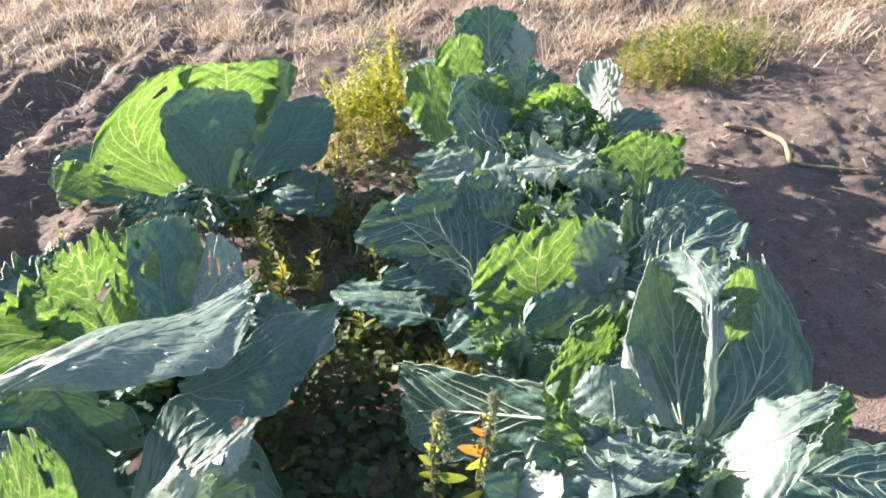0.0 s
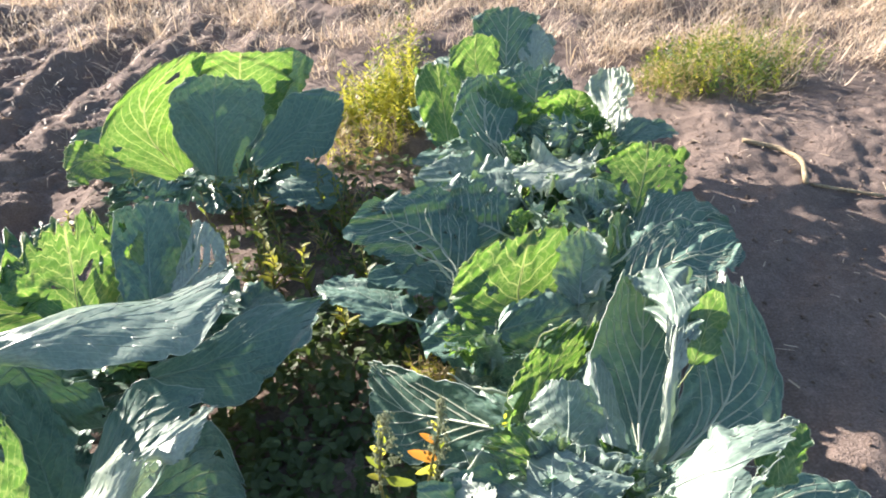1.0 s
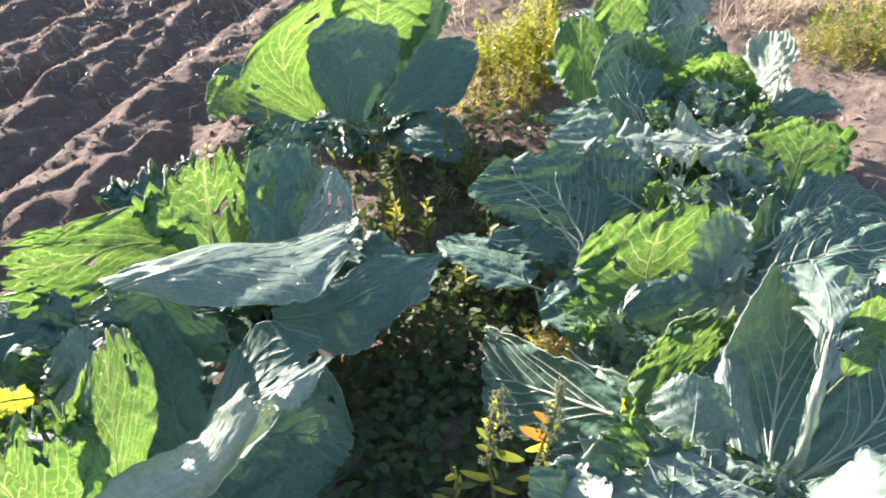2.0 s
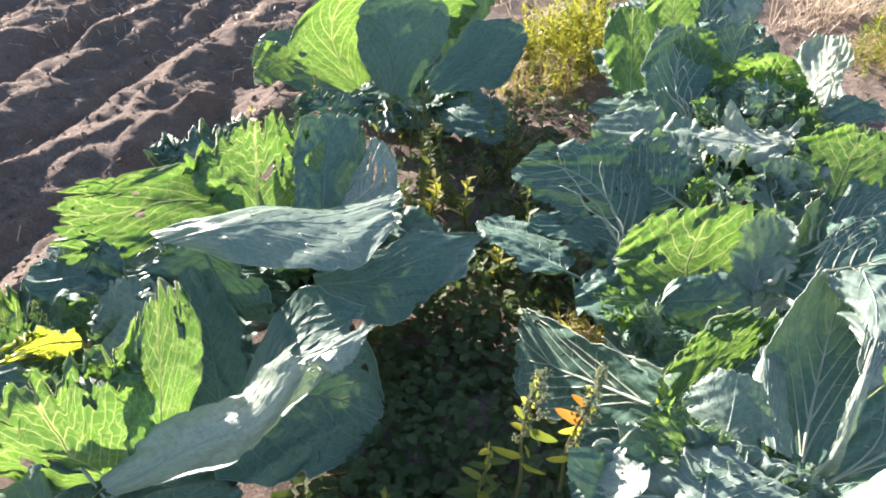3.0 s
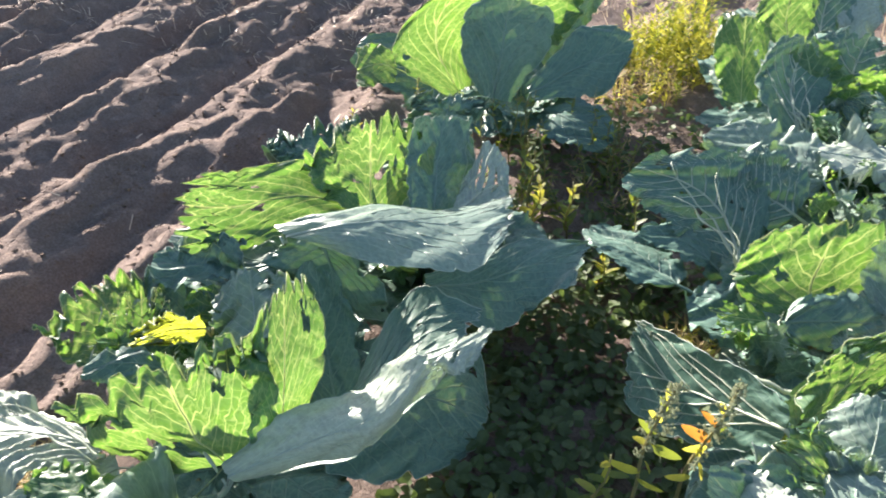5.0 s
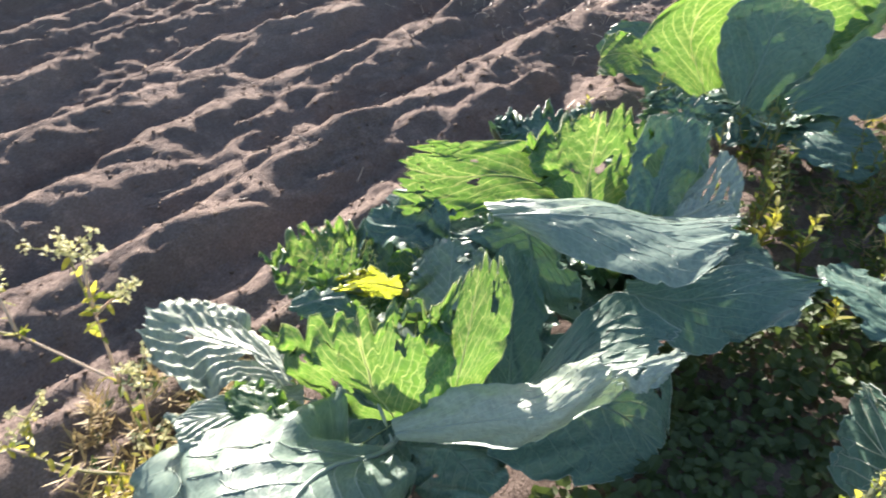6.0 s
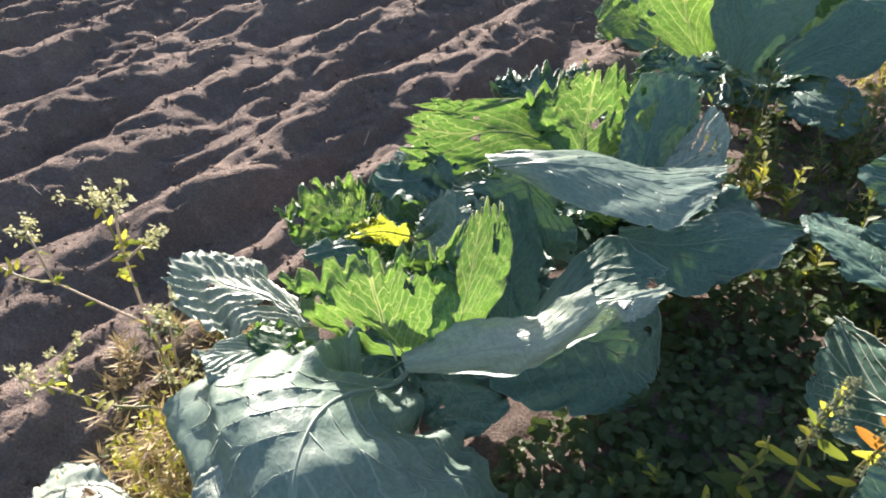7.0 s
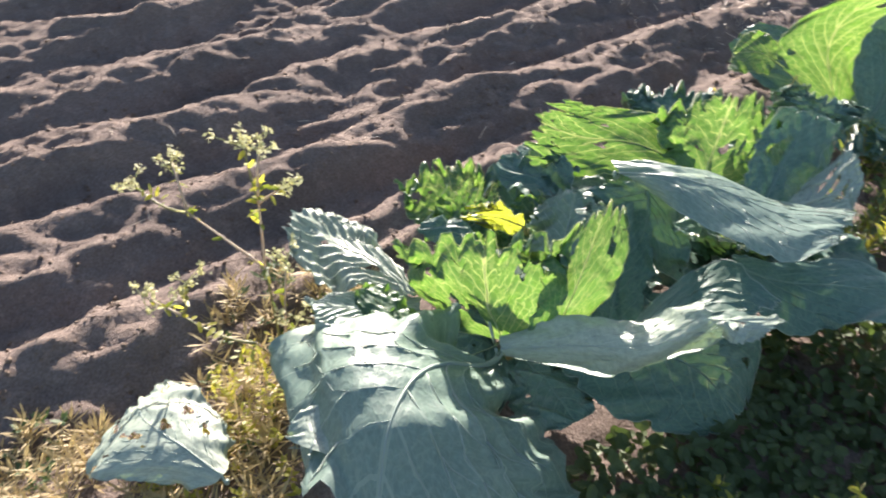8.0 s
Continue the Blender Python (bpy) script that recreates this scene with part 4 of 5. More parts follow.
sheet(CAB['B'], ((-0.645, 1.425, 0.270), (-0.690, 1.500, 0.330), (-0.705, 1.575, 0.390)), ((-0.550, 1.470, 0.260), (-0.580, 1.565, 0.315), (-0.605, 1.645, 0.375)), ((-0.480, 1.505, 0.250), (-0.495, 1.600, 0.295), (-0.535, 1.690, 0.360)), seed=230, ruffle=0.05, holes=2)
sheet(CAB['B'], ((-0.650, 1.560, 0.420), (-0.660, 1.585, 0.450), (-0.655, 1.630, 0.475)), ((-0.585, 1.610, 0.405), (-0.585, 1.645, 0.425), (-0.590, 1.685, 0.450)), ((-0.530, 1.650, 0.395), (-0.515, 1.705, 0.405), (-0.515, 1.740, 0.425)), seed=224, ruffle=0.12, holes=6, scallop=0.06, torn=0.16, bitten=0.25)
sheet(CAB['B'], ((-0.705, 1.080, 0.450), (-0.610, 1.105, 0.480), (-0.555, 1.240, 0.430), (-0.455, 1.335, 0.375), (-0.350, 1.405, 0.395)), ((-0.665, 1.060, 0.450), (-0.555, 1.080, 0.490), (-0.495, 1.175, 0.450), (-0.410, 1.255, 0.410), (-0.330, 1.345, 0.395)), ((-0.610, 1.060, 0.450), (-0.490, 1.035, 0.465), (-0.410, 1.085, 0.430), (-0.330, 1.150, 0.405), (-0.310, 1.275, 0.395)), seed=225, under=2, ruffle=0.012, free=1)
sheet(CAB['B'], ((-0.705, 1.085, 0.395), (-0.730, 1.065, 0.365), (-0.720, 1.055, 0.315)), ((-0.615, 1.095, 0.425), (-0.595, 1.085, 0.370), (-0.580, 1.060, 0.290)), ((-0.525, 1.080, 0.405), (-0.495, 1.100, 0.345), (-0.480, 1.090, 0.265)), seed=226, ruffle=0.04, free=1)
sheet(CAB['B'], ((-0.465, 1.380, 0.340), (-0.470, 1.450, 0.365), (-0.460, 1.535, 0.400)), ((-0.425, 1.380, 0.350), (-0.430, 1.475, 0.370), (-0.450, 1.560, 0.415)), ((-0.375, 1.395, 0.355), (-0.370, 1.465, 0.360), (-0.400, 1.545, 0.380)), seed=227, under=1, pleat=1, ruffle=0.05, gaps=((-0.3, 0.6, 0.08, 0.22), (0.1, 0.5, 0.07, 0.22), (0.5, 0.5, 0.09, 0.2)))
sheet(CAB['B'], ((-0.465, 1.220, 0.290), (-0.395, 1.300, 0.275), (-0.315, 1.435, 0.265), (-0.200, 1.560, 0.205)), ((-0.450, 1.195, 0.285), (-0.370, 1.265, 0.260), (-0.280, 1.375, 0.250), (-0.195, 1.530, 0.200)), ((-0.440, 1.180, 0.240), (-0.305, 1.220, 0.190), (-0.245, 1.310, 0.210), (-0.185, 1.385, 0.225)), seed=228, ruffle=0.02)
# broad leaves of the open cabbage: two halves of the tall veined leaf, its turned edge and sunlit leaf paled to stand
# for sunlight, side leaves
sheet(CAB['D'], ((0.440, 1.000, 0.290), (0.395, 1.105, 0.340), (0.380, 1.165, 0.400), (0.405, 1.225, 0.440), (0.440, 1.275, 0.490)), ((0.445, 0.990, 0.300), (0.460, 1.100, 0.335), (0.475, 1.190, 0.370), (0.480, 1.240, 0.410), (0.490, 1.295, 0.470)), ((0.445, 0.985, 0.295), (0.515, 1.085, 0.330), (0.545, 1.180, 0.375), (0.560, 1.230, 0.415), (0.560, 1.295, 0.455)), seed=240, pale=2, ruffle=0.015, bitten=0.03)
sheet(CAB['D'], ((0.460, 0.995, 0.285), (0.520, 1.085, 0.330), (0.550, 1.185, 0.370), (0.560, 1.285, 0.450)), ((0.475, 1.005, 0.285), (0.595, 1.100, 0.325), (0.640, 1.195, 0.370), (0.625, 1.295, 0.465)), ((0.495, 1.015, 0.270), (0.650, 1.055, 0.290), (0.720, 1.155, 0.335), (0.680, 1.300, 0.440)), seed=241, pale=2, ruffle=0.03)
sheet(CAB['D'], ((0.435, 0.975, 0.300), (0.470, 1.010, 0.370), (0.480, 1.055, 0.445), (0.490, 1.140, 0.485)), ((0.435, 0.970, 0.310), (0.475, 1.005, 0.380), (0.485, 1.055, 0.455), (0.505, 1.125, 0.490)), ((0.450, 0.985, 0.300), (0.490, 1.015, 0.385), (0.500, 1.070, 0.455), (0.530, 1.130, 0.475)), seed=242, under=1, ruffle=0.2, free=1, scallop=0.08)
sheet(CAB['D'], ((0.450, 1.290, 0.480), (0.480, 1.230, 0.465), (0.490, 1.165, 0.460)), ((0.510, 1.300, 0.490), (0.515, 1.210, 0.495), (0.505, 1.120, 0.480)), ((0.570, 1.295, 0.485), (0.560, 1.205, 0.485), (0.535, 1.125, 0.475)), seed=243, under=2, ruffle=0.14, holes=3, free=1)
sheet(CAB['D'], ((0.505, 0.965, 0.370), (0.535, 0.975, 0.425), (0.585, 0.970, 0.450), (0.645, 0.965, 0.460)), ((0.455, 0.905, 0.360), (0.490, 0.900, 0.410), (0.535, 0.890, 0.455), (0.610, 0.915, 0.460)), ((0.445, 0.855, 0.355), (0.455, 0.810, 0.395), (0.485, 0.795, 0.435), (0.545, 0.845, 0.470)), seed=244, under=2, ruffle=0.04, scallop=0.03, free=1, gaps=((0.25, 0.95, 0.3, 0.16),))
sheet(CAB['D'], ((0.435, 0.965, 0.315), (0.470, 0.960, 0.355), (0.525, 0.975, 0.380)), ((0.430, 0.945, 0.315), (0.460, 0.920, 0.345), (0.490, 0.910, 0.365)), ((0.420, 0.930, 0.310), (0.430, 0.875, 0.325), (0.455, 0.840, 0.350)), seed=254, pale=2, ruffle=0.03, free=1)
sheet(CAB['D'], ((0.595, 0.960, 0.450), (0.580, 0.930, 0.430), (0.590, 0.895, 0.405)), ((0.630, 0.970, 0.455), (0.615, 0.930, 0.435), (0.610, 0.895, 0.405)), ((0.670, 0.970, 0.450), (0.660, 0.935, 0.430), (0.635, 0.905, 0.400)), seed=251, thin=1, ruffle=0.08, free=1)
sheet(CAB['D'], ((0.605, 0.955, 0.335), (0.695, 0.975, 0.335), (0.785, 0.950, 0.325)), ((0.580, 0.910, 0.325), (0.670, 0.910, 0.325), (0.760, 0.880, 0.310)), ((0.565, 0.855, 0.320), (0.625, 0.820, 0.320), (0.705, 0.805, 0.310)), seed=245, pale=2, ruffle=0.03, free=1)
sheet(CAB['D'], ((0.220, 1.080, 0.355), (0.145, 1.140, 0.345), (0.055, 1.205, 0.310), (-0.030, 1.280, 0.265)), ((0.225, 1.065, 0.315), (0.145, 1.125, 0.265), (0.050, 1.190, 0.215), (-0.040, 1.260, 0.200)), ((0.220, 1.060, 0.270), (0.165, 1.090, 0.195), (0.060, 1.130, 0.135), (-0.020, 1.180, 0.125)), seed=246, pale=2, ruffle=0.015, holes=2)
sheet(CAB['D'], ((0.220, 0.850, 0.385), (0.175, 0.915, 0.375), (0.195, 0.980, 0.370)), ((0.285, 0.830, 0.410), (0.290, 0.895, 0.410), (0.300, 0.975, 0.400)), ((0.370, 0.850, 0.400), (0.400, 0.895, 0.395), (0.420, 0.940, 0.385)), seed=253, under=2, ruffle=0.12, holes=3, torn=0.05, free=1)
sheet(CAB['D'], ((0.280, 1.005, 0.340), (0.260, 1.050, 0.360), (0.295, 1.095, 0.400)), ((0.325, 0.990, 0.355), (0.330, 1.035, 0.380), (0.330, 1.085, 0.415)), ((0.375, 0.990, 0.355), (0.390, 1.040, 0.375), (0.370, 1.085, 0.400)), seed=247, under=2, ruffle=0.03)
sheet(CAB['D'], ((0.375, 1.005, 0.365), (0.365, 1.105, 0.370), (0.375, 1.175, 0.390)), ((0.395, 0.990, 0.370), (0.385, 1.070, 0.375), (0.385, 1.175, 0.395)), ((0.420, 0.990, 0.360), (0.420, 1.070, 0.360), (0.405, 1.170, 0.380)), seed=248, under=2, ruffle=0.03)
sheet(CAB['D'], ((0.235, 1.085, 0.320), (0.250, 1.160, 0.355), (0.290, 1.215, 0.375), (0.350, 1.255, 0.410)), ((0.265, 1.105, 0.320), (0.305, 1.170, 0.335), (0.345, 1.225, 0.360), (0.385, 1.270, 0.390)), ((0.290, 1.130, 0.315), (0.350, 1.180, 0.325), (0.400, 1.240, 0.345), (0.420, 1.295, 0.390)), seed=249, thin=1, ruffle=0.12, holes=6, torn=0.12, bitten=0.2)
sheet(CAB['E'], ((0.185, 1.420, 0.240), (0.120, 1.460, 0.270), (0.145, 1.530, 0.345)), ((0.285, 1.435, 0.230), (0.270, 1.510, 0.270), (0.300, 1.610, 0.370)), ((0.390, 1.475, 0.210), (0.440, 1.570, 0.245), (0.460, 1.675, 0.335)), seed=250, thin=1, ruffle=0.04, holes=5, torn=0.05, pale=1)
# the eaten cabbage's upright leaf
sheet(CAB['F'], ((0.500, 1.830, 0.265), (0.485, 1.935, 0.340), (0.535, 1.975, 0.400)), ((0.580, 1.825, 0.260), (0.620, 1.945, 0.325), (0.635, 2.015, 0.395)), ((0.675, 1.850, 0.255), (0.735, 1.960, 0.310), (0.745, 2.030, 0.360)), seed=252, thin=1, ruffle=0.05, holes=5, torn=0.05)
# broad leaves of the upright cabbage
sheet(CAB['A'], ((-0.785, 2.170, 0.170), (-0.960, 2.145, 0.255), (-0.970, 2.220, 0.365), (-0.860, 2.360, 0.465)), ((-0.775, 2.205, 0.175), (-0.865, 2.245, 0.285), (-0.875, 2.320, 0.385), (-0.780, 2.440, 0.475)), ((-0.755, 2.260, 0.175), (-0.785, 2.330, 0.240), (-0.780, 2.410, 0.340), (-0.735, 2.520, 0.455)), seed=300, thin=1, ruffle=0.03, pale=1, holes=2)
sheet(CAB['A'], ((-0.775, 2.425, 0.335), (-0.775, 2.465, 0.415), (-0.795, 2.490, 0.470)), ((-0.655, 2.480, 0.265), (-0.645, 2.550, 0.375), (-0.645, 2.595, 0.435)), ((-0.540, 2.550, 0.225), (-0.495, 2.635, 0.315), (-0.495, 2.705, 0.395)), seed=301, thin=1, ruffle=0.05, pale=1)
sheet(CAB['A'], ((-0.690, 2.175, 0.195), (-0.760, 2.200, 0.295), (-0.775, 2.245, 0.405), (-0.730, 2.295, 0.460)), ((-0.650, 2.175, 0.185), (-0.645, 2.235, 0.300), (-0.650, 2.285, 0.390), (-0.640, 2.325, 0.455)), ((-0.595, 2.205, 0.170), (-0.565, 2.275, 0.235), (-0.515, 2.350, 0.315), (-0.535, 2.395, 0.405)), seed=302, ruffle=0.015)
sheet(CAB['A'], ((-0.570, 2.270, 0.200), (-0.505, 2.350, 0.285), (-0.445, 2.420, 0.355), (-0.375, 2.475, 0.350)), ((-0.545, 2.245, 0.190), (-0.440, 2.325, 0.250), (-0.355, 2.395, 0.285), (-0.290, 2.470, 0.325)), ((-0.525, 2.220, 0.180), (-0.425, 2.265, 0.190), (-0.335, 2.320, 0.185), (-0.290, 2.400, 0.240)), seed=303, ruffle=0.02)
sheet(CAB['A'], ((-0.980, 2.190, 0.270), (-1.055, 2.200, 0.295), (-1.125, 2.200, 0.270)), ((-0.970, 2.160, 0.240), (-1.040, 2.160, 0.245), (-1.115, 2.150, 0.215)), ((-0.960, 2.125, 0.215), (-1.015, 2.110, 0.200), (-1.085, 2.100, 0.180)), seed=304, thin=1, ruffle=0.05)
# broad leaves of the cabbage with the open heart and of the last one
sheet(CAB['G'], ((0.185, 2.140, 0.255), (0.115, 2.220, 0.315), (0.100, 2.310, 0.375), (0.140, 2.395, 0.425)), ((0.240, 2.155, 0.250), (0.195, 2.290, 0.305), (0.195, 2.380, 0.365), (0.220, 2.450, 0.410)), ((0.295, 2.170, 0.245), (0.295, 2.315, 0.290), (0.300, 2.415, 0.340), (0.285, 2.480, 0.385)), seed=260, pale=2, ruffle=0.04, holes=4)
sheet(CAB['G'], ((0.245, 2.480, 0.225), (0.230, 2.550, 0.310), (0.270, 2.610, 0.395)), ((0.365, 2.475, 0.200), (0.370, 2.565, 0.300), (0.390, 2.635, 0.375)), ((0.475, 2.450, 0.185), (0.505, 2.525, 0.265), (0.485, 2.605, 0.335)), seed=261, ruffle=0.08, pale=2, torn=0.08, holes=3)
sheet(CAB['G'], ((0.260, 2.060, 0.290), (0.360, 2.085, 0.315), (0.515, 2.080, 0.300)), ((0.270, 1.980, 0.310), (0.365, 1.990, 0.310), (0.490, 1.995, 0.310)), ((0.280, 1.915, 0.300), (0.365, 1.895, 0.290), (0.465, 1.920, 0.310)), seed=264, under=1, ruffle=0.2, holes=8, free=1)
sheet(CAB['G'], ((0.030, 2.370, 0.215), (-0.025, 2.445, 0.285), (-0.050, 2.550, 0.390)), ((0.075, 2.350, 0.225), (0.055, 2.455, 0.300), (0.030, 2.560, 0.405)), ((0.115, 2.360, 0.240), (0.120, 2.450, 0.295), (0.105, 2.550, 0.380)), seed=268, thin=1, ruffle=0.08, holes=4)
sheet(CAB['H'], ((0.230, 2.815, 0.245), (0.155, 2.915, 0.325), (0.145, 3.010, 0.425)), ((0.275, 2.810, 0.240), (0.275, 2.930, 0.335), (0.285, 3.050, 0.450)), ((0.320, 2.825, 0.235), (0.370, 2.935, 0.310), (0.400, 3.045, 0.410)), seed=265, ruffle=0.07, pale=2)
sheet(CAB['H'], ((0.335, 2.865, 0.265), (0.315, 2.945, 0.330), (0.335, 3.050, 0.390)), ((0.375, 2.860, 0.260), (0.385, 2.940, 0.330), (0.415, 3.015, 0.380)), ((0.420, 2.870, 0.270), (0.455, 2.920, 0.310), (0.460, 2.985, 0.340)), seed=266, under=1, ruffle=0.1, pleat=0.5)
sheet(CAB['H'], ((0.145, 2.720, 0.265), (0.070, 2.755, 0.300), (0.060, 2.810, 0.365)), ((0.185, 2.740, 0.265), (0.160, 2.805, 0.320), (0.155, 2.875, 0.400)), ((0.230, 2.775, 0.260), (0.245, 2.835, 0.305), (0.245, 2.910, 0.365)), seed=267, thin=1, ruffle=0.06)


def whorl(key, count, reach, height, seed):
    """The lower leaves of a cabbage, filler added round its stem close to the soil to close gaps and cast shade."""
    owner, heart = CAB[key]
    rng = np.random.RandomState(seed)
    for k in range(count):
        a = 2 * math.pi * (k + rng.uniform(-0.25, 0.25)) / count + seed
        way = np.array((math.cos(a), math.sin(a), 0))
        start = np.array((heart[0], heart[1], heart[2] * 0.8)) + way * 0.03
        end = np.array((heart[0], heart[1], height * rng.uniform(0.6, 1.2))) + way * reach * rng.uniform(0.8, 1.15)
        # every third leaf of E, F and G is paler, sheen put into its colour
        leaf(CAB[key], start, end, reach * rng.uniform(0.75, 1.0), (-way[0] * 0.3, -way[1] * 0.3, 1.0), seed=seed * 20 + k, cup=rng.uniform(-0.2, 0.25), bend=rng.uniform(0.3, 0.6), ruffle=0.06, holes=rng.randint(0, 6), under=2 if key in "EFG" and k % 3 == 0 else 0)


whorl("A", 5, 0.22, 0.10, 21)
# second ring added to keep the sun off the lowest leaves
whorl("A", 6, 0.20, 0.19, 30)
whorl("B", 7, 0.30, 0.18, 22)
# mostly unseen ring, added to block the sun from the hanging leaf of C
whorl("B", 6, 0.19, 0.27, 29)
whorl("C", 6, 0.20, 0.13, 23)
# big low leaves added to block the sun that came through between B and C
for key, start, end in (("B", (-0.66, 1.32, 0.15), (-0.98, 1.12, 0.25)), ("C", (-0.72, 0.87, 0.15), (-1.0, 1.04, 0.18)), ("C", (-0.58, 0.86, 0.14), (-0.66, 1.12, 0.24))):
    leaf(CAB[key], start, end, 0.28, (0.1, -0.4, 0.9), seed=round(100 - 90 * end[0]), bend=0.4, ruffle=0.06, holes=3)
whorl("D", 8, 0.29, 0.19, 24)
# wide skirts, enlarged so that their shadows fall on the path
whorl("E", 9, 0.27, 0.19, 25)
whorl("F", 10, 0.31, 0.20, 26)
whorl("G", 10, 0.34, 0.21, 27)
whorl("H", 5, 0.20, 0.16, 28)



def tatters(key, middle, spread, count, seed, size=0.06, mix="tgw", rise=0.7):
    """Small ragged leaves and chewed ribs crowded in the heart of a cabbage."""
    rng = np.random.RandomState(seed)
    c = np.array(middle)
    for k in range(count):
        a = rng.uniform(0, 6.283)
        foot = c + np.array(spread) * rng.uniform(-1, 1, 3) * (0.9, 0.9, 0.4)
        way = np.array((0.7 * math.cos(a), 0.7 * math.sin(a), rise * rng.uniform(0.5, 1.3)))
        long = size * rng.uniform(0.7, 1.5)
        tip = foot + unit(way) * long
        kind = mix[k % len(mix)]
        leaf(CAB[key], foot, tip, long * rng.uniform(0.7, 1.2), (0.55 + 0.3 * rng.randn(), -0.55 + 0.3 * rng.randn(), 0.5), seed=seed * 40 + k, cup=rng.uniform(-0.6, 0.7), bend=rng.uniform(-0.8, 0.8),
             ruffle=0.18, holes=4, torn=0.12, wide=0.6, thin=kind == "t", under=2 if kind == "w" else 0, loose=1, sway=rng.uniform(-0.1, 0.1))
        if k % 2:
            end = foot + unit(way + 0.5 * rng.randn(3)) * long * 1.2
            bare_rib(CAB[key], (foot, (foot + end) / 2 + 0.012 * rng.randn(3), end), 0.0045)


tatters("C", (-0.88, 0.89, 0.235), (0.12, 0.08, 0.03), 26, 31, 0.045, "twtt", 0.45)
tatters("D", (0.33, 0.92, 0.35), (0.13, 0.06, 0.03), 18, 32, 0.06, "wgw")
tatters("F", (0.40, 1.86, 0.24), (0.16, 0.16, 0.04), 18, 33, 0.07, "gwt")
tatters("G", (0.42, 2.22, 0.27), (0.16, 0.10, 0.05), 18, 34, 0.07, "twg")
tatters("E", (0.25, 1.36, 0.21), (0.13, 0.05, 0.03), 10, 35, 0.055, "gwt")


# ---- weeds ----
def blade_mesh(name, length, width, material, fold=0.2, droop=0.10):
    """A lance-shaped weed leaf with a fold along its middle, lying along +x."""
    verts, faces, uv = [], [], []
    n = 6
    for i in range(n + 1):
        s = i / n
        w = width / 2 * (math.sin(math.pi * min(1, s * 0.93 + 0.05)) ** 0.8) * (1 - 0.25 * s)
        z = -droop * length * s * s
        for k in (-1, 0, 1):
            verts.append((length * s, k * w * (1 + 0.12 * math.sin(9 * s)), z + abs(k) * w * fold))
            uv.append((length * s, k * w))
        if i:
            for k in (0, 1):
                a = (i - 1) * 3 + k
                faces.append((a, a + 1, a + 4, a + 3))
    me = bpy.data.meshes.new(name)
    me.from_pydata(verts, [], faces)
    me.materials.append(material)
    layer = me.uv_layers.new(name="UVMap")
    for loop in me.loops:
        layer.data[loop.index].uv = uv[loop.vertex_index]
    me.polygons.foreach_set("use_smooth", [True] * len(me.polygons))
    return me


WEED_LEAVES = {key: blade_mesh("weed_leaf", 0.05, 0.022, m) for key, m in (("green", WEED), ("yellow", WEED_YELLOW), ("red", WEED_RED), ("low", WEED_LOW))}


def weed(x, y, top, leaves, label, colours=("green",), size=1.0, seed=0, flowers=0, high=0.98, low=0.12, name="weed", group="weeds between the cabbages"):
    """An upright weed: stem from the ground to top, leaves round it, small seed clusters along its upper part."""
    rng = random.Random(900 + seed)
    foot = at_ground(x, y, -0.01)
    base = new(name)
    base.location = foot
    tagged(base, label, "weed", group)
    top = np.asarray(top, float)
    line = [foot + (top - foot) * s + np.array((0.012 * math.sin(5 * s + seed), 0.01 * math.sin(4 * s + 1), 0)) * s * (1 - s) * 4 for s in np.linspace(0, 1, 9)]
    v, f = tube(line, np.linspace(0.0035, 0.0012, 9) * size, 6)
    part("stem", v, f, STALK, base)
    for k in range(leaves):
        s = low + (high - low) * (k + rng.random() * 0.6) / leaves
        i = min(7, int(s * 8))
        p = line[i] + (line[i + 1] - line[i]) * (s * 8 - i)
        ob = new("leaf", WEED_LEAVES[rng.choice(colours)])
        ob.parent = base
        scale = size * rng.uniform(0.6, 1.15) * (1.15 - 0.65 * s)
        ob.matrix_basis = Matrix.Translation(Vector(p - foot)) @ Euler((rng.uniform(-0.4, 0.4), -rng.uniform(0.1, 1.0), k * 2.4 + rng.uniform(-0.4, 0.4))).to_matrix().to_4x4() @ Matrix.Scale(scale, 4)
    if flowers:
        verts, faces = [], []
        for k in range(flowers):
            s = 1.02 - 0.38 * rng.random() ** 1.2
            p = foot + (top - foot) * s + np.array([rng.gauss(0, 0.004 * size * (1 + 4 * (1.02 - s))) for _ in range(3)])
            r, n0 = 0.003 * size * rng.uniform(0.6, 1.3), len(verts)
            verts += [p + r * np.array(d) for d in ((1, 0, 0), (-1, 0, 0), (0, 1, 0), (0, -1, 0), (0, 0, 1.3), (0, 0, -1))]
            faces += [tuple(n0 + i for i in q) for q in ((0, 2, 4), (2, 1, 4), (1, 3, 4), (3, 0, 4), (2, 0, 5), (1, 2, 5), (3, 1, 5), (0, 3, 5))]
        part("seed_head", verts, faces, STALK, base, "pale seed clusters", smooth=False)["kind"] = "stuff"
    return base


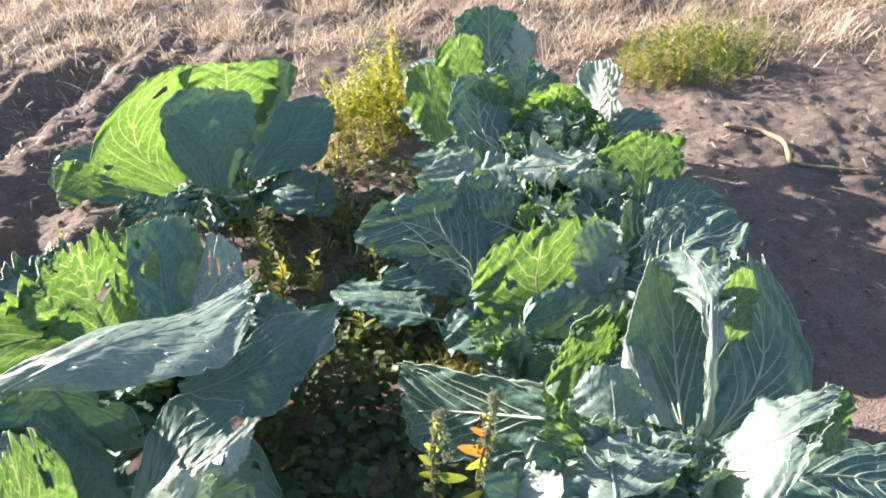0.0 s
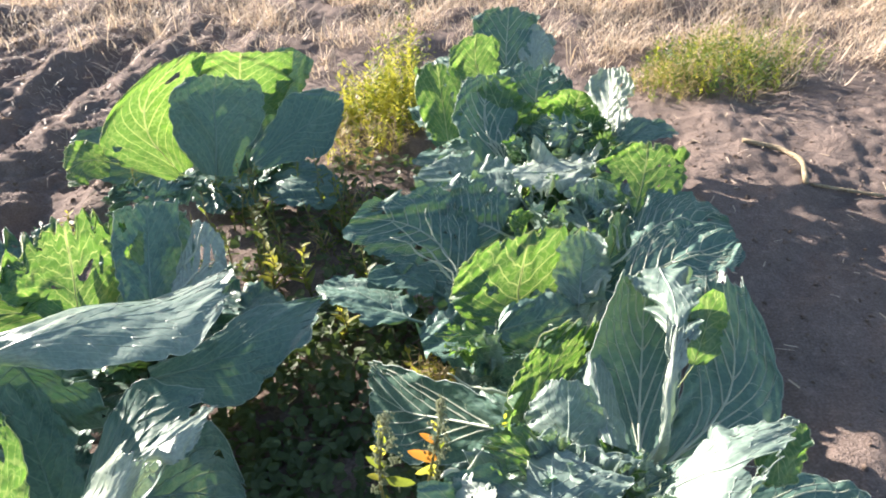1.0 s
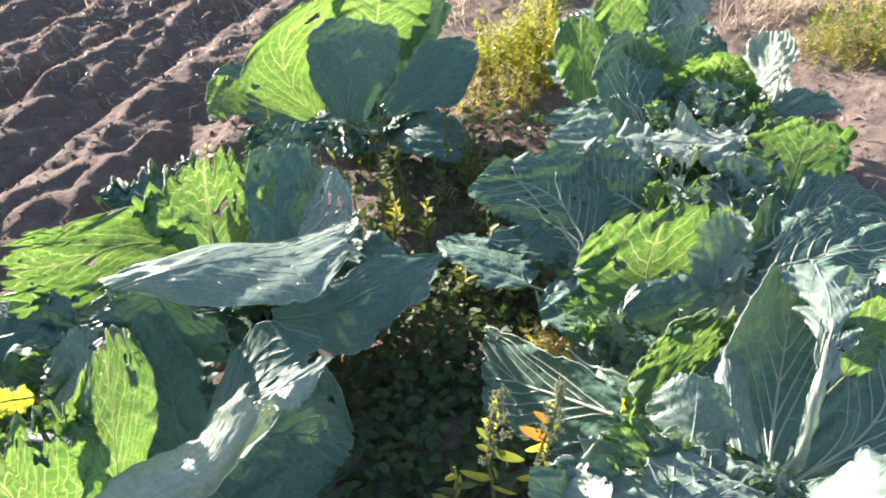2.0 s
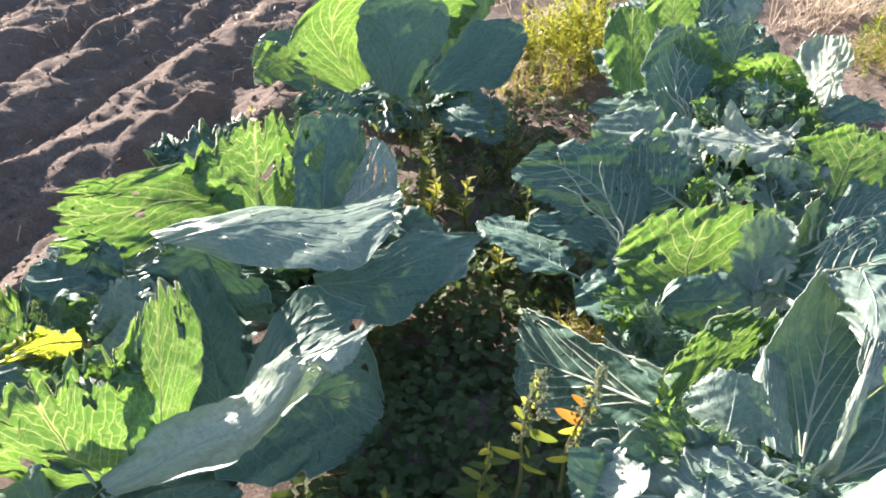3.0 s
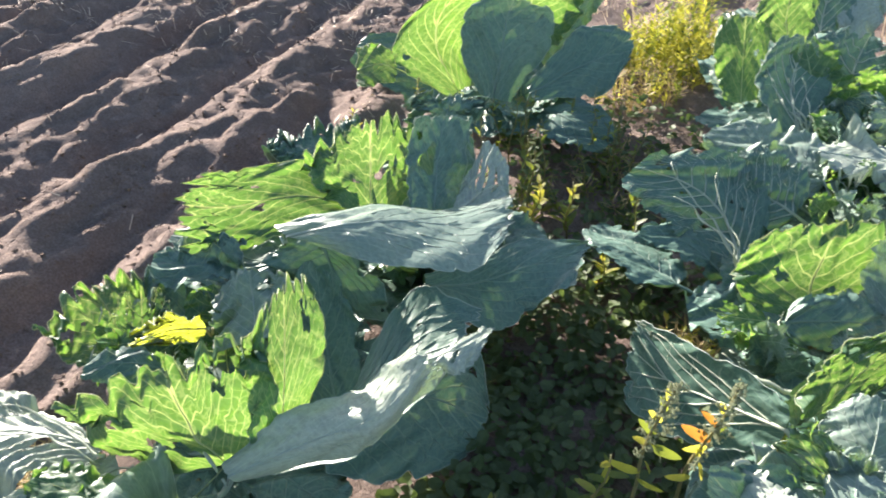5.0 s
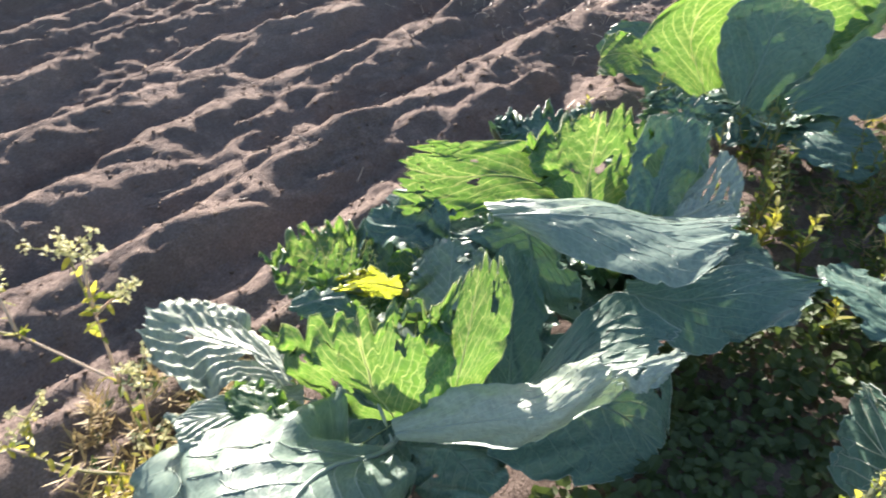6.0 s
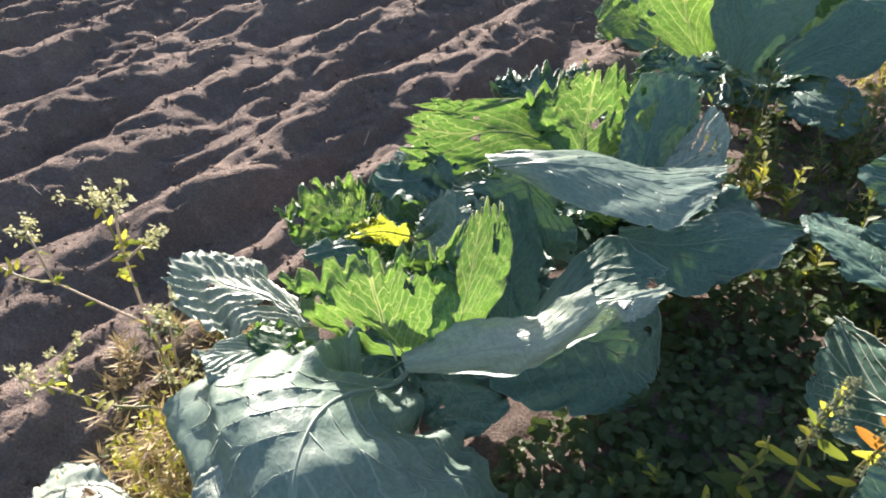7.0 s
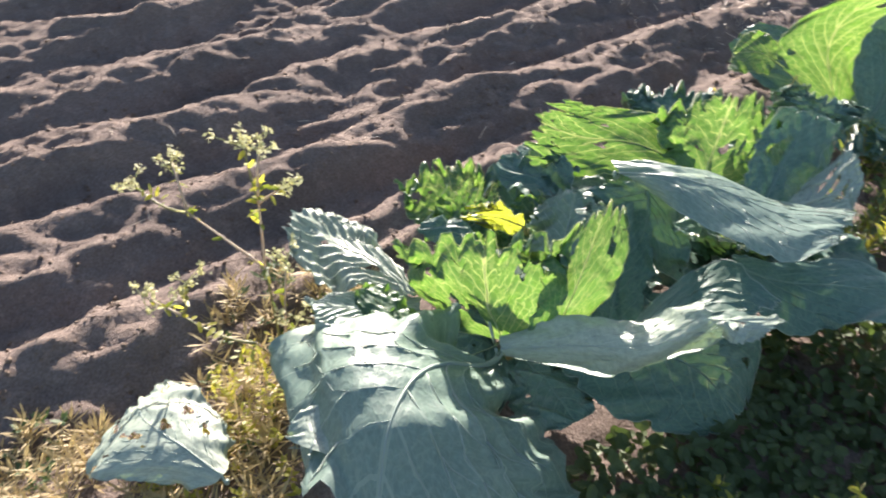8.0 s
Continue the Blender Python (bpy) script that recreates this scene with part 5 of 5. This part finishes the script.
def goosefoot(x, y, top, label, leaves, seed):
    """A goosefoot: pale seed clusters crowd its upper stem, broad leaves stand out below them."""
    base = weed(x, y, top, 0, label, seed=seed, size=1.35)
    rng = random.Random(300 + seed)
    foot, top = np.array(base.location), np.asarray(top, float)
    for s, way, size, colour in leaves:
        d = Vector(way).normalized()
        n = (Vector((0.45, -0.80, 0.35)) - d * d.dot(Vector((0.45, -0.80, 0.35)))).normalized()
        ob = new("leaf", WEED_LEAVES[colour])
        ob.parent = base
        ob.matrix_basis = Matrix.Translation(Vector((top - foot) * s)) @ Matrix((d, n.cross(d), n)).transposed().to_4x4() @ Matrix.Rotation(rng.uniform(-0.6, 0.6), 4, 'X') @ Matrix.Scale(0.74 * size, 4)
    verts, faces = [], []
    for c in range(26):
        s = 1.01 - 0.46 * (c / 25) ** 1.1
        reach = 0.004 + 0.020 * (1.01 - s) / 0.46
        hub = foot + (top - foot) * s + np.array((rng.uniform(-1, 1), rng.uniform(-1, 1), 0.6 * rng.random())) * reach
        for k in range(16):
            p = hub + np.array([rng.gauss(0, 0.0042) for _ in range(3)])
            r, n0 = rng.uniform(0.0018, 0.0036), len(verts)
            verts += [p + r * np.array(d) for d in ((1, 0, 0), (-1, 0, 0), (0, 1, 0), (0, -1, 0), (0, 0, 1.3), (0, 0, -1))]
            faces += [tuple(n0 + i for i in q) for q in ((0, 2, 4), (2, 1, 4), (1, 3, 4), (3, 0, 4), (2, 0, 5), (1, 2, 5), (3, 1, 5), (0, 3, 5))]
    part("seed_head", verts, faces, SEED, base, "pale grey-green seed clusters", smooth=False)["kind"] = "stuff"


goosefoot(0.015, 1.00, (0.045, 0.945, 0.475), "goosefoot weed with green and yellow leaves and a pale seed head", (
    (0.72, (-0.8, 0, 0.6), 1.0, "green"), (0.66, (-1, 0, 0.1), 0.85, "yellow"), (0.65, (0.95, -0.1, -0.1), 1.3, "green"), (0.86, (-0.4, 0, 0.9), 0.75, "green"),
    (0.91, (-0.3, 0, 0.95), 0.7, "yellow"), (0.80, (-0.6, -0.2, 0.7), 0.85, "yellow"), (0.47, (-1, -0.1, 0.1), 1.5, "yellow"), (0.42, (0.8, -0.3, 0.1), 1.3, "yellow"), (0.55, (0.3, -0.6, 0.2), 0.8, "yellow")), 1)
goosefoot(0.095, 1.03, (0.125, 0.975, 0.470), "goosefoot weed with orange and yellow leaves and a seed head", (
    (0.79, (-0.7, 0, 0.6), 0.95, "red"), (0.70, (-0.9, -0.1, 0.4), 1.35, "red"), (0.66, (-0.6, -0.3, -0.1), 1.0, "yellow"), (0.86, (-0.4, 0, 0.9), 0.65, "yellow"),
    (0.76, (0.5, -0.1, 0.7), 0.55, "green"), (0.56, (0.2, -0.4, -0.2), 0.8, "yellow"), (0.45, (-0.7, -0.4, 0.1), 1.2, "yellow"), (0.60, (-0.3, -0.2, 0.6), 0.9, "yellow")), 2)
weed(-0.03, 0.96, (-0.02, 0.92, 0.31), 16, "small bright green weed beside the goosefoot", ("green", "yellow", "green"), 1.2, 9)
weed(-0.06, 0.84, (-0.05, 0.80, 0.27), 16, "small bright green weed beside the goosefoot", ("green", "yellow", "yellow"), 1.3, 11)
weed(0.06, 0.90, (0.065, 0.86, 0.25), 11, "small bright green weed beside the goosefoot", ("green", "green", "yellow"), 1.1, 10)
weed(-0.29, 1.80, (-0.28, 1.73, 0.24), 22, "bright yellow-green weed seedling in the sun", ("yellow", "yellow", "green"), 1.05, 3)
weed(-0.39, 1.80, (-0.37, 1.74, 0.22), 20, "bright yellow-green weed seedling in the sun", ("yellow", "green", "yellow"), 1.0, 4)
weed(-0.17, 1.62, (-0.155, 1.56, 0.185), 18, "small bright weed seedling beside a cabbage leaf", ("yellow", "yellow", "green"), 1.05, 5)
weed(-0.86, 2.10, (-0.85, 2.06, 0.27), 20, "thin weed with a pale seed head by the cabbages", ("green", "yellow"), 0.9, 6, 30)
weed(-1.06, 2.02, (-1.05, 2.00, 0.16), 18, "yellowed weed at the edge of the bed", ("yellow",), 0.9, 7)
weed_spots = random.Random(5)
for k in range(14):
    wx, wy = weed_spots.uniform(-0.30, 0.16), weed_spots.uniform(0.50, 0.95)
    weed(wx, wy, at_ground(wx + 0.01, wy - 0.02, weed_spots.uniform(0.07, 0.15)), 12, "small green weed on the soil between the rows", ("green", "green", "low", "yellow"), 0.8, 60 + k)
for k in range(34):
    wx = weed_spots.uniform(-0.62, -0.12)
    wy = weed_spots.uniform(1.72, 2.25)
    weed(wx, wy, at_ground(wx + weed_spots.uniform(-0.04, 0.04), wy - 0.03, weed_spots.uniform(0.12, 0.30)), 14, "slender grey-green weed in the shade of the cabbages", ("green", "green", "low"), 0.85, 20 + k, 12 if k % 3 == 0 else 0)


def thicket(x, y, radius, height, count, label, mix, seed, broad=1.0, name="weed_clump"):
    """A clump of many fine upright shoots with small leaves; nobody could count them."""
    rng = random.Random(seed)
    base = new(name)
    base.location = at_ground(x, y)
    tagged(base, label, "weed", kind="stuff")
    for key, share in mix:
        verts, faces, uv = [], [], []
        for k in range(int(count * share)):
            a, d = rng.uniform(0, 6.283), radius * math.sqrt(rng.random())
            fx, fy = x + d * math.cos(a), y + d * math.sin(a)
            foot = at_ground(fx, fy)
            tall = height * rng.uniform(0.5, 1.0) * (1.1 - 0.5 * (d / radius) ** 2)
            lean = np.array((rng.gauss(0, 0.12) + 0.15 * math.cos(a) * d / radius, rng.gauss(0, 0.12), 1.0)) * tall
            for j in range(9):
                s = 0.15 + 0.85 * (j + rng.random()) / 9
                p = foot + lean * s
                b, ln = rng.uniform(0, 6.283), broad * rng.uniform(0.014, 0.032) * (1.2 - 0.5 * s)
                e = np.array((math.cos(b), math.sin(b), rng.uniform(0.1, 0.9)))
                ln = ln * (1.7 if key == "straw" else 0.85)
                q = np.array((-math.sin(b), math.cos(b), rng.uniform(-0.3, 0.3))) * ln * (0.06 if key == "straw" else 0.24)
                n0 = len(verts)
                verts += [p, p + e * ln * 0.5 + q, p + e * ln, p + e * ln * 0.5 - q]
                uv += [(k * 0.1 + c * 0.01, j * 0.1) for c in range(4)]
                faces.append((n0, n0 + 1, n0 + 2, n0 + 3))
            n0 = len(verts)
            verts += [foot + (-0.0012, 0, 0), foot + (0.0012, 0, 0), foot + lean]
            uv += [(0, 0), (0.01, 0), (0, 0.1)]
            faces.append((n0, n0 + 1, n0 + 2))
        part("foliage" if key != "straw" else "dry_stems", verts, faces, {"green": WEED, "yellow": WEED_YELLOW, "straw": TUFT, "low": WEED_LOW}[key], base, uv=uv, smooth=False)
    return base


for tx, ty, tr, th, tn in ((-0.13, 3.10, 0.07, 0.46, 60), (-0.20, 3.04, 0.07, 0.36, 60), (-0.30, 2.96, 0.08, 0.30, 60), (-0.40, 2.90, 0.08, 0.20, 60), (-0.10, 2.92, 0.10, 0.24, 60)):
    thicket(tx, ty, tr, th, tn, "upright yellow-green weed clump glowing in the sun", (("yellow", 0.65), ("green", 0.3), ("low", 0.05)), round(100 + 90 * th), 1.5)
thicket(-0.30, 2.74, 0.18, 0.15, 120, "low dry weed clump beside the cabbages", (("straw", 0.45), ("green", 0.25), ("yellow", 0.3)), 33)
thicket(1.22, 3.42, 0.30, 0.22, 260, "bushy green weed clump on the edge of the path", (("green", 0.5), ("yellow", 0.08), ("low", 0.22), ("straw", 0.2)), 34, 1.3)
thicket(1.00, 3.30, 0.18, 0.13, 110, "bushy green weed clump on the edge of the path", (("green", 0.6), ("straw", 0.4)), 35)
thicket(1.50, 3.65, 0.30, 0.24, 160, "bushy green weed clump on the edge of the path", (("green", 0.45), ("straw", 0.4), ("low", 0.15)), 36)
thicket(-0.12, 2.10, 0.24, 0.10, 120, "thin low weeds between the rows", (("green", 0.5), ("straw", 0.2), ("low", 0.3)), 37)


def low_weeds(count, area, label, material, seed):
    """Small round-leaved weeds that cover the soil between the rows."""
    rng = random.Random(seed)
    verts, faces, uv = [], [], []
    for k in range(count):
        x, y = rng.uniform(*area[0]), rng.uniform(*area[1])
        z = ground_at(x, y) + rng.uniform(0.005, 0.06) + 0.03 * math.sin(9 * x) * math.sin(7 * y)
        r = rng.uniform(0.007, 0.017)
        a, b, c = rng.uniform(0, 6.283), rng.gauss(0, 0.35), rng.gauss(0, 0.35)
        m = Euler((b, c, a)).to_matrix()
        n0 = len(verts)
        ring = [(1.25, 0, 0.1), (0.7, 0.75, 0.2), (-0.5, 0.7, 0.2), (-1.0, 0, 0), (-0.5, -0.7, 0.2), (0.7, -0.75, 0.2), (0, 0, -0.05)]
        for p in ring:
            q = m @ (Vector(p) * r)
            verts.append((x + q.x, y + q.y, max(z + q.z, ground_at(x, y) + 0.003)))
            uv.append((x + q.x, y + q.y))
        faces += [(n0 + i, n0 + (i + 1) % 6, n0 + 6) for i in range(6)]
    ob = link_mesh("ground_weeds", verts, faces, material, uv=uv, smooth=False)
    return tagged(ob, label, "weed", kind="stuff")


low_weeds(3600, ((-0.42, 0.20), (0.55, 1.75)), "dark low round-leaved weeds covering the shaded soil", WEED_LOW, 41)
low_weeds(700, ((-0.60, 0.10), (1.7, 2.6)), "small grey-green weeds on the shaded soil", WEED_LOW, 42)


# the dry branching weed at the edge of the furrows
def dry_weed():
    base = new("dry_weed")
    foot = at_ground(-0.98, 0.42, -0.01)
    base.location = foot
    tagged(base, "yellowed branching weed with dry stalks and small flower heads", "weed")
    rng = random.Random(77)
    root = np.array(foot)
    fork = np.array((-1.06, 0.45, 0.235))
    branches = [
        (root, fork), (fork, (-1.25, 0.37, 0.30)), ((-1.25, 0.37, 0.30), (-1.35, 0.39, 0.37)), ((-1.25, 0.37, 0.30), (-1.42, 0.31, 0.30)),
        (fork, (-1.08, 0.47, 0.385)), ((-1.08, 0.47, 0.385), (-1.10, 0.50, 0.486)), ((-1.08, 0.47, 0.385), (-1.16, 0.49, 0.47)), ((-1.08, 0.47, 0.385), (-1.04, 0.51, 0.43)),
        (root, (-0.95, 0.36, 0.155)), ((-0.95, 0.36, 0.155), (-1.12, 0.27, 0.150)), ((-1.12, 0.27, 0.150), (-1.22, 0.22, 0.16)), (root, (-0.99, 0.47, 0.29)),
        (root, (-0.88, 0.42, 0.22)), (root, (-0.84, 0.33, 0.12)), (root, (-1.02, 0.33, 0.13)), ((-1.12, 0.27, 0.150), (-1.13, 0.30, 0.22)),
    ]
    for k, (a, b) in enumerate(branches):
        a, b = np.asarray(a, float), np.asarray(b, float)
        line = [a + (b - a) * s + np.array((0, 0, 0.02 * math.sin(math.pi * s))) * (k % 3 - 1) for s in np.linspace(0, 1, 6)]
        v, f = tube(line, np.linspace(0.0034, 0.0022, 6), 6)
        part("stalk", v, f, STRAW if k % 3 else STALK, base)
        if k in (2, 3, 5, 6, 7, 10, 11, 12, 15):
            pieces = []
            for q in range(6):
                hub = b + np.array((rng.gauss(0, 0.022), rng.gauss(0, 0.018), rng.uniform(-0.01, 0.035)))
                pieces.append(tube([b + (hub - b) * s + (0, 0, 0.004 * s * (1 - s)) for s in (0, 0.5, 1)], (0.0014, 0.0011, 0.0009), 4))
                for j in range(16):
                    p = hub + np.array([rng.gauss(0, 0.005) for _ in range(3)])
                    d = np.array([rng.gauss(0, 1) for _ in range(3)])
                    d, e = unit(d) * rng.uniform(0.006, 0.013), unit(np.cross(d, (0.3, 0.5, 0.8))) * rng.uniform(0.0025, 0.0045)
                    pieces.append(([p, p + d * 0.5 + e, p + d, p + d * 0.5 - e], [(0, 1, 2, 3)]))
            v, f = joined(pieces)
            part("flower_head", v, f, FLOWER, base, "pale dry flower head", smooth=False)["kind"] = "stuff"
        for j in range(9):
            ob = new("leaf", WEED_LEAVES[rng.choice(("yellow", "yellow", "green"))])
            ob.parent = base
            p = a + (b - a) * rng.random()
            ob.matrix_basis = Matrix.Translation(Vector(p - root)) @ Euler((rng.uniform(-1, 1), rng.uniform(-1, 0.5), rng.uniform(0, 6.3))).to_matrix().to_4x4() @ Matrix.Scale(rng.uniform(0.25, 0.6), 4)


dry_weed()
thicket(-0.92, 0.36, 0.13, 0.13, 90, "yellow and dry weed tuft at the edge of the bed", (("yellow", 0.5), ("straw", 0.5)), 38)
thicket(-1.02, 0.62, 0.10, 0.09, 50, "yellow and dry weed tuft at the edge of the bed", (("straw", 0.6), ("green", 0.4)), 39)
thicket(-0.85, 0.18, 0.16, 0.08, 60, "yellow and dry weed tuft at the edge of the bed", (("straw", 0.8), ("yellow", 0.2)), 40)
thicket(-1.02, 0.50, 0.26, 0.035, 190, "dry brown litter of dead weeds at the edge of the bed", (("straw", 0.75), ("low", 0.25)), 44)
thicket(-1.04, -0.09, 0.13, 0.03, 110, "dry brown litter of dead weeds at the edge of the bed", (("straw", 0.8), ("low", 0.2)), 45)
thicket(-0.78, 0.16, 0.16, 0.06, 110, "dry brown litter of dead weeds at the edge of the bed", (("straw", 0.7), ("yellow", 0.2), ("low", 0.1)), 46)
weed(0.05, 1.40, (0.055, 1.37, 0.185), 12, "withering weed with orange and yellow leaves between the cabbages", ("red", "yellow", "yellow"), 1.0, 8)
thicket(0.07, 1.42, 0.07, 0.16, 36, "withered yellow and brown weed tuft between the cabbages", (("yellow", 0.4), ("straw", 0.6)), 43)


# ---- dry grass, clods, stick ----
def dry_grass(count, seed):
    rng = np.random.RandomState(seed)
    n = count
    y = 3.3 + 4.2 * rng.rand(n) ** 1.15
    x = rng.uniform(-4.6, 4.2, n) * (0.75 + 0.08 * y)
    keep = (bumps(x, y, 21, 0.55) + 0.5 * bumps(x, y, 24, 0.2) + 1.0 * (y - 4.05 - 0.45 * (x < -0.7)) + 0.35 * rng.randn(n) > 0.05 - 0.35 * (x > 0.6))
    x, y = x[keep], y[keep]
    n = len(x)
    z = ground_height(x, y)
    tuft = np.clip(bumps(x, y, 22, 0.45), -0.8, 1.3)
    tall = (0.02 + 0.12 * rng.rand(n) ** 1.4) * (0.75 + 0.75 * tuft)
    a, lean = rng.uniform(0, 6.283, n), rng.uniform(0.2, 2.4, n)
    root = np.stack([x, y, z], 1)
    tip = root + np.stack([np.cos(a) * lean * tall, np.sin(a) * lean * tall, tall], 1)
    mid = (root + tip) / 2 + np.stack([0 * x, 0 * x, tall * 0.18], 1)
    w = np.stack([-np.sin(a), np.cos(a), 0 * a], 1) * (0.0016 + 0.0016 * rng.rand(n))[:, None]
    verts = np.stack([root - w, root + w, mid + w * 0.8, mid - w * 0.8, tip], 1).reshape(-1, 3)
    i = np.arange(n)[:, None] * 5
    faces = [tuple(q) for q in (i + np.array((0, 1, 2, 3)))] + [tuple(q) for q in (i + np.array((3, 2, 4)))]
    uv = np.repeat(np.stack([x * 3, y * 3], 1), 5, 0)
    ob = link_mesh("dry_grass", verts, faces, STRAW, uv=uv, smooth=False)
    return tagged(ob, "pale dry straw-coloured grass at the edge of the plot", "grass", kind="stuff")


dry_grass(110000, 51)


def clods(count, seed):
    rng = np.random.RandomState(seed)
    t = (1 + 5 ** 0.5) / 2
    ico = np.array([(-1, t, 0), (1, t, 0), (-1, -t, 0), (1, -t, 0), (0, -1, t), (0, 1, t), (0, -1, -t), (0, 1, -t), (t, 0, -1), (t, 0, 1), (-t, 0, -1), (-t, 0, 1)]) / 1.9
    tri = np.array([(0, 11, 5), (0, 5, 1), (0, 1, 7), (0, 7, 10), (0, 10, 11), (1, 5, 9), (5, 11, 4), (11, 10, 2), (10, 7, 6), (7, 1, 8), (3, 9, 4), (3, 4, 2), (3, 2, 6), (3, 6, 8), (3, 8, 9), (4, 9, 5), (2, 4, 11), (6, 2, 10), (8, 6, 7), (9, 8, 1)])
    x = np.where(rng.rand(count) < 0.8, rng.uniform(-4.2, -1.0, count), rng.uniform(0.85, 2.2, count))
    y = rng.uniform(-0.2, 4.6, count)
    r = 0.0014 + 0.006 * rng.rand(count) ** 5
    z = ground_height(x, y) + r * 0.3
    shape = ico[None] * (1 + 0.35 * rng.randn(count, 12, 1).clip(-1.5, 1.5)) * r[:, None, None] * np.array((1.2, 1.0, 0.75))
    verts = (shape + np.stack([x, y, z], 1)[:, None]).reshape(-1, 3)
    faces = (tri[None] + 12 * np.arange(count)[:, None, None]).reshape(-1, 3)
    return tagged(link_mesh("soil_clods", verts, faces, CLOD, smooth=False), "small crumbly brown soil clods on the ploughed soil", "soil", kind="stuff")


clods(26000, 61)


def straw_litter(count, seed):
    """Short bits of dry straw strewn over the bare soil."""
    rng = np.random.RandomState(seed)
    far = rng.rand(count) < 0.65
    x = np.where(far, rng.uniform(-4.0, -0.9, count), np.where(rng.rand(count) < 0.5, rng.uniform(0.9, 2.4, count), rng.uniform(-4.0, -0.95, count)))
    y = np.where(far, rng.uniform(2.5, 4.6, count), rng.uniform(0.0, 4.4, count))
    keep = bumps(x, y, 31, 0.5) + 0.5 * (y - 2.6) + 0.5 * rng.randn(count) > 0.1
    x, y = x[keep], y[keep]
    n = len(x)
    a, long = rng.uniform(0, 6.283, n), rng.uniform(0.01, 0.05, n)
    ends = []
    for sign in (-0.5, 0.5):
        ex, ey = x + sign * long * np.cos(a), y + sign * long * np.sin(a)
        ends.append(np.stack([ex, ey, ground_height(ex, ey) + 0.003 + 0.008 * rng.rand(n)], 1))
    w = np.stack([-np.sin(a), np.cos(a), 0.4 + 0 * a], 1) * (0.0008 + 0.0012 * rng.rand(n))[:, None]
    verts = np.stack([ends[0] - w, ends[0] + w, ends[1] + w, ends[1] - w], 1).reshape(-1, 3)
    faces = np.arange(n)[:, None] * 4 + np.arange(4)
    ob = link_mesh("straw_litter", verts, faces, STRAW, uv=np.repeat(np.stack([x * 3, y * 3], 1), 4, 0), smooth=False)
    return tagged(ob, "short bits of dry straw strewn on the soil", "straw", kind="stuff")


straw_litter(9000, 71)


def stick(name, line, thick, label):
    pts = [at_ground(x, y, thick * 0.9 + lift) for x, y, lift in line]
    fine = []
    for a, b in zip(pts[:-1], pts[1:]):
        fine += [a + (b - a) * s for s in (0, 0.25, 0.5, 0.75)]
    fine.append(pts[-1])
    fine = np.array(fine)
    fine[1:-1] = (fine[:-2] + 2 * fine[1:-1] + fine[2:]) / 4
    v, f = tube(fine, thick * (1 + 0.12 * waves(np.linspace(0, 1, len(fine)), 9, 3, 3.0)), 8)
    return tagged(link_mesh(name, v, f, WOOD), label, "stick")


stick("curved_stick", ((1.15, 2.69, 0), (1.28, 2.66, 0.005), (1.325, 2.56, 0.01), (1.29, 2.42, 0)), 0.009, "bleached curved dry stalk lying on the bare soil")
stick("straight_stick", ((1.31, 2.425, 0), (1.42, 2.42, 0.004), (1.55, 2.40, 0)), 0.006, "thin pale straight stick lying on the bare soil")
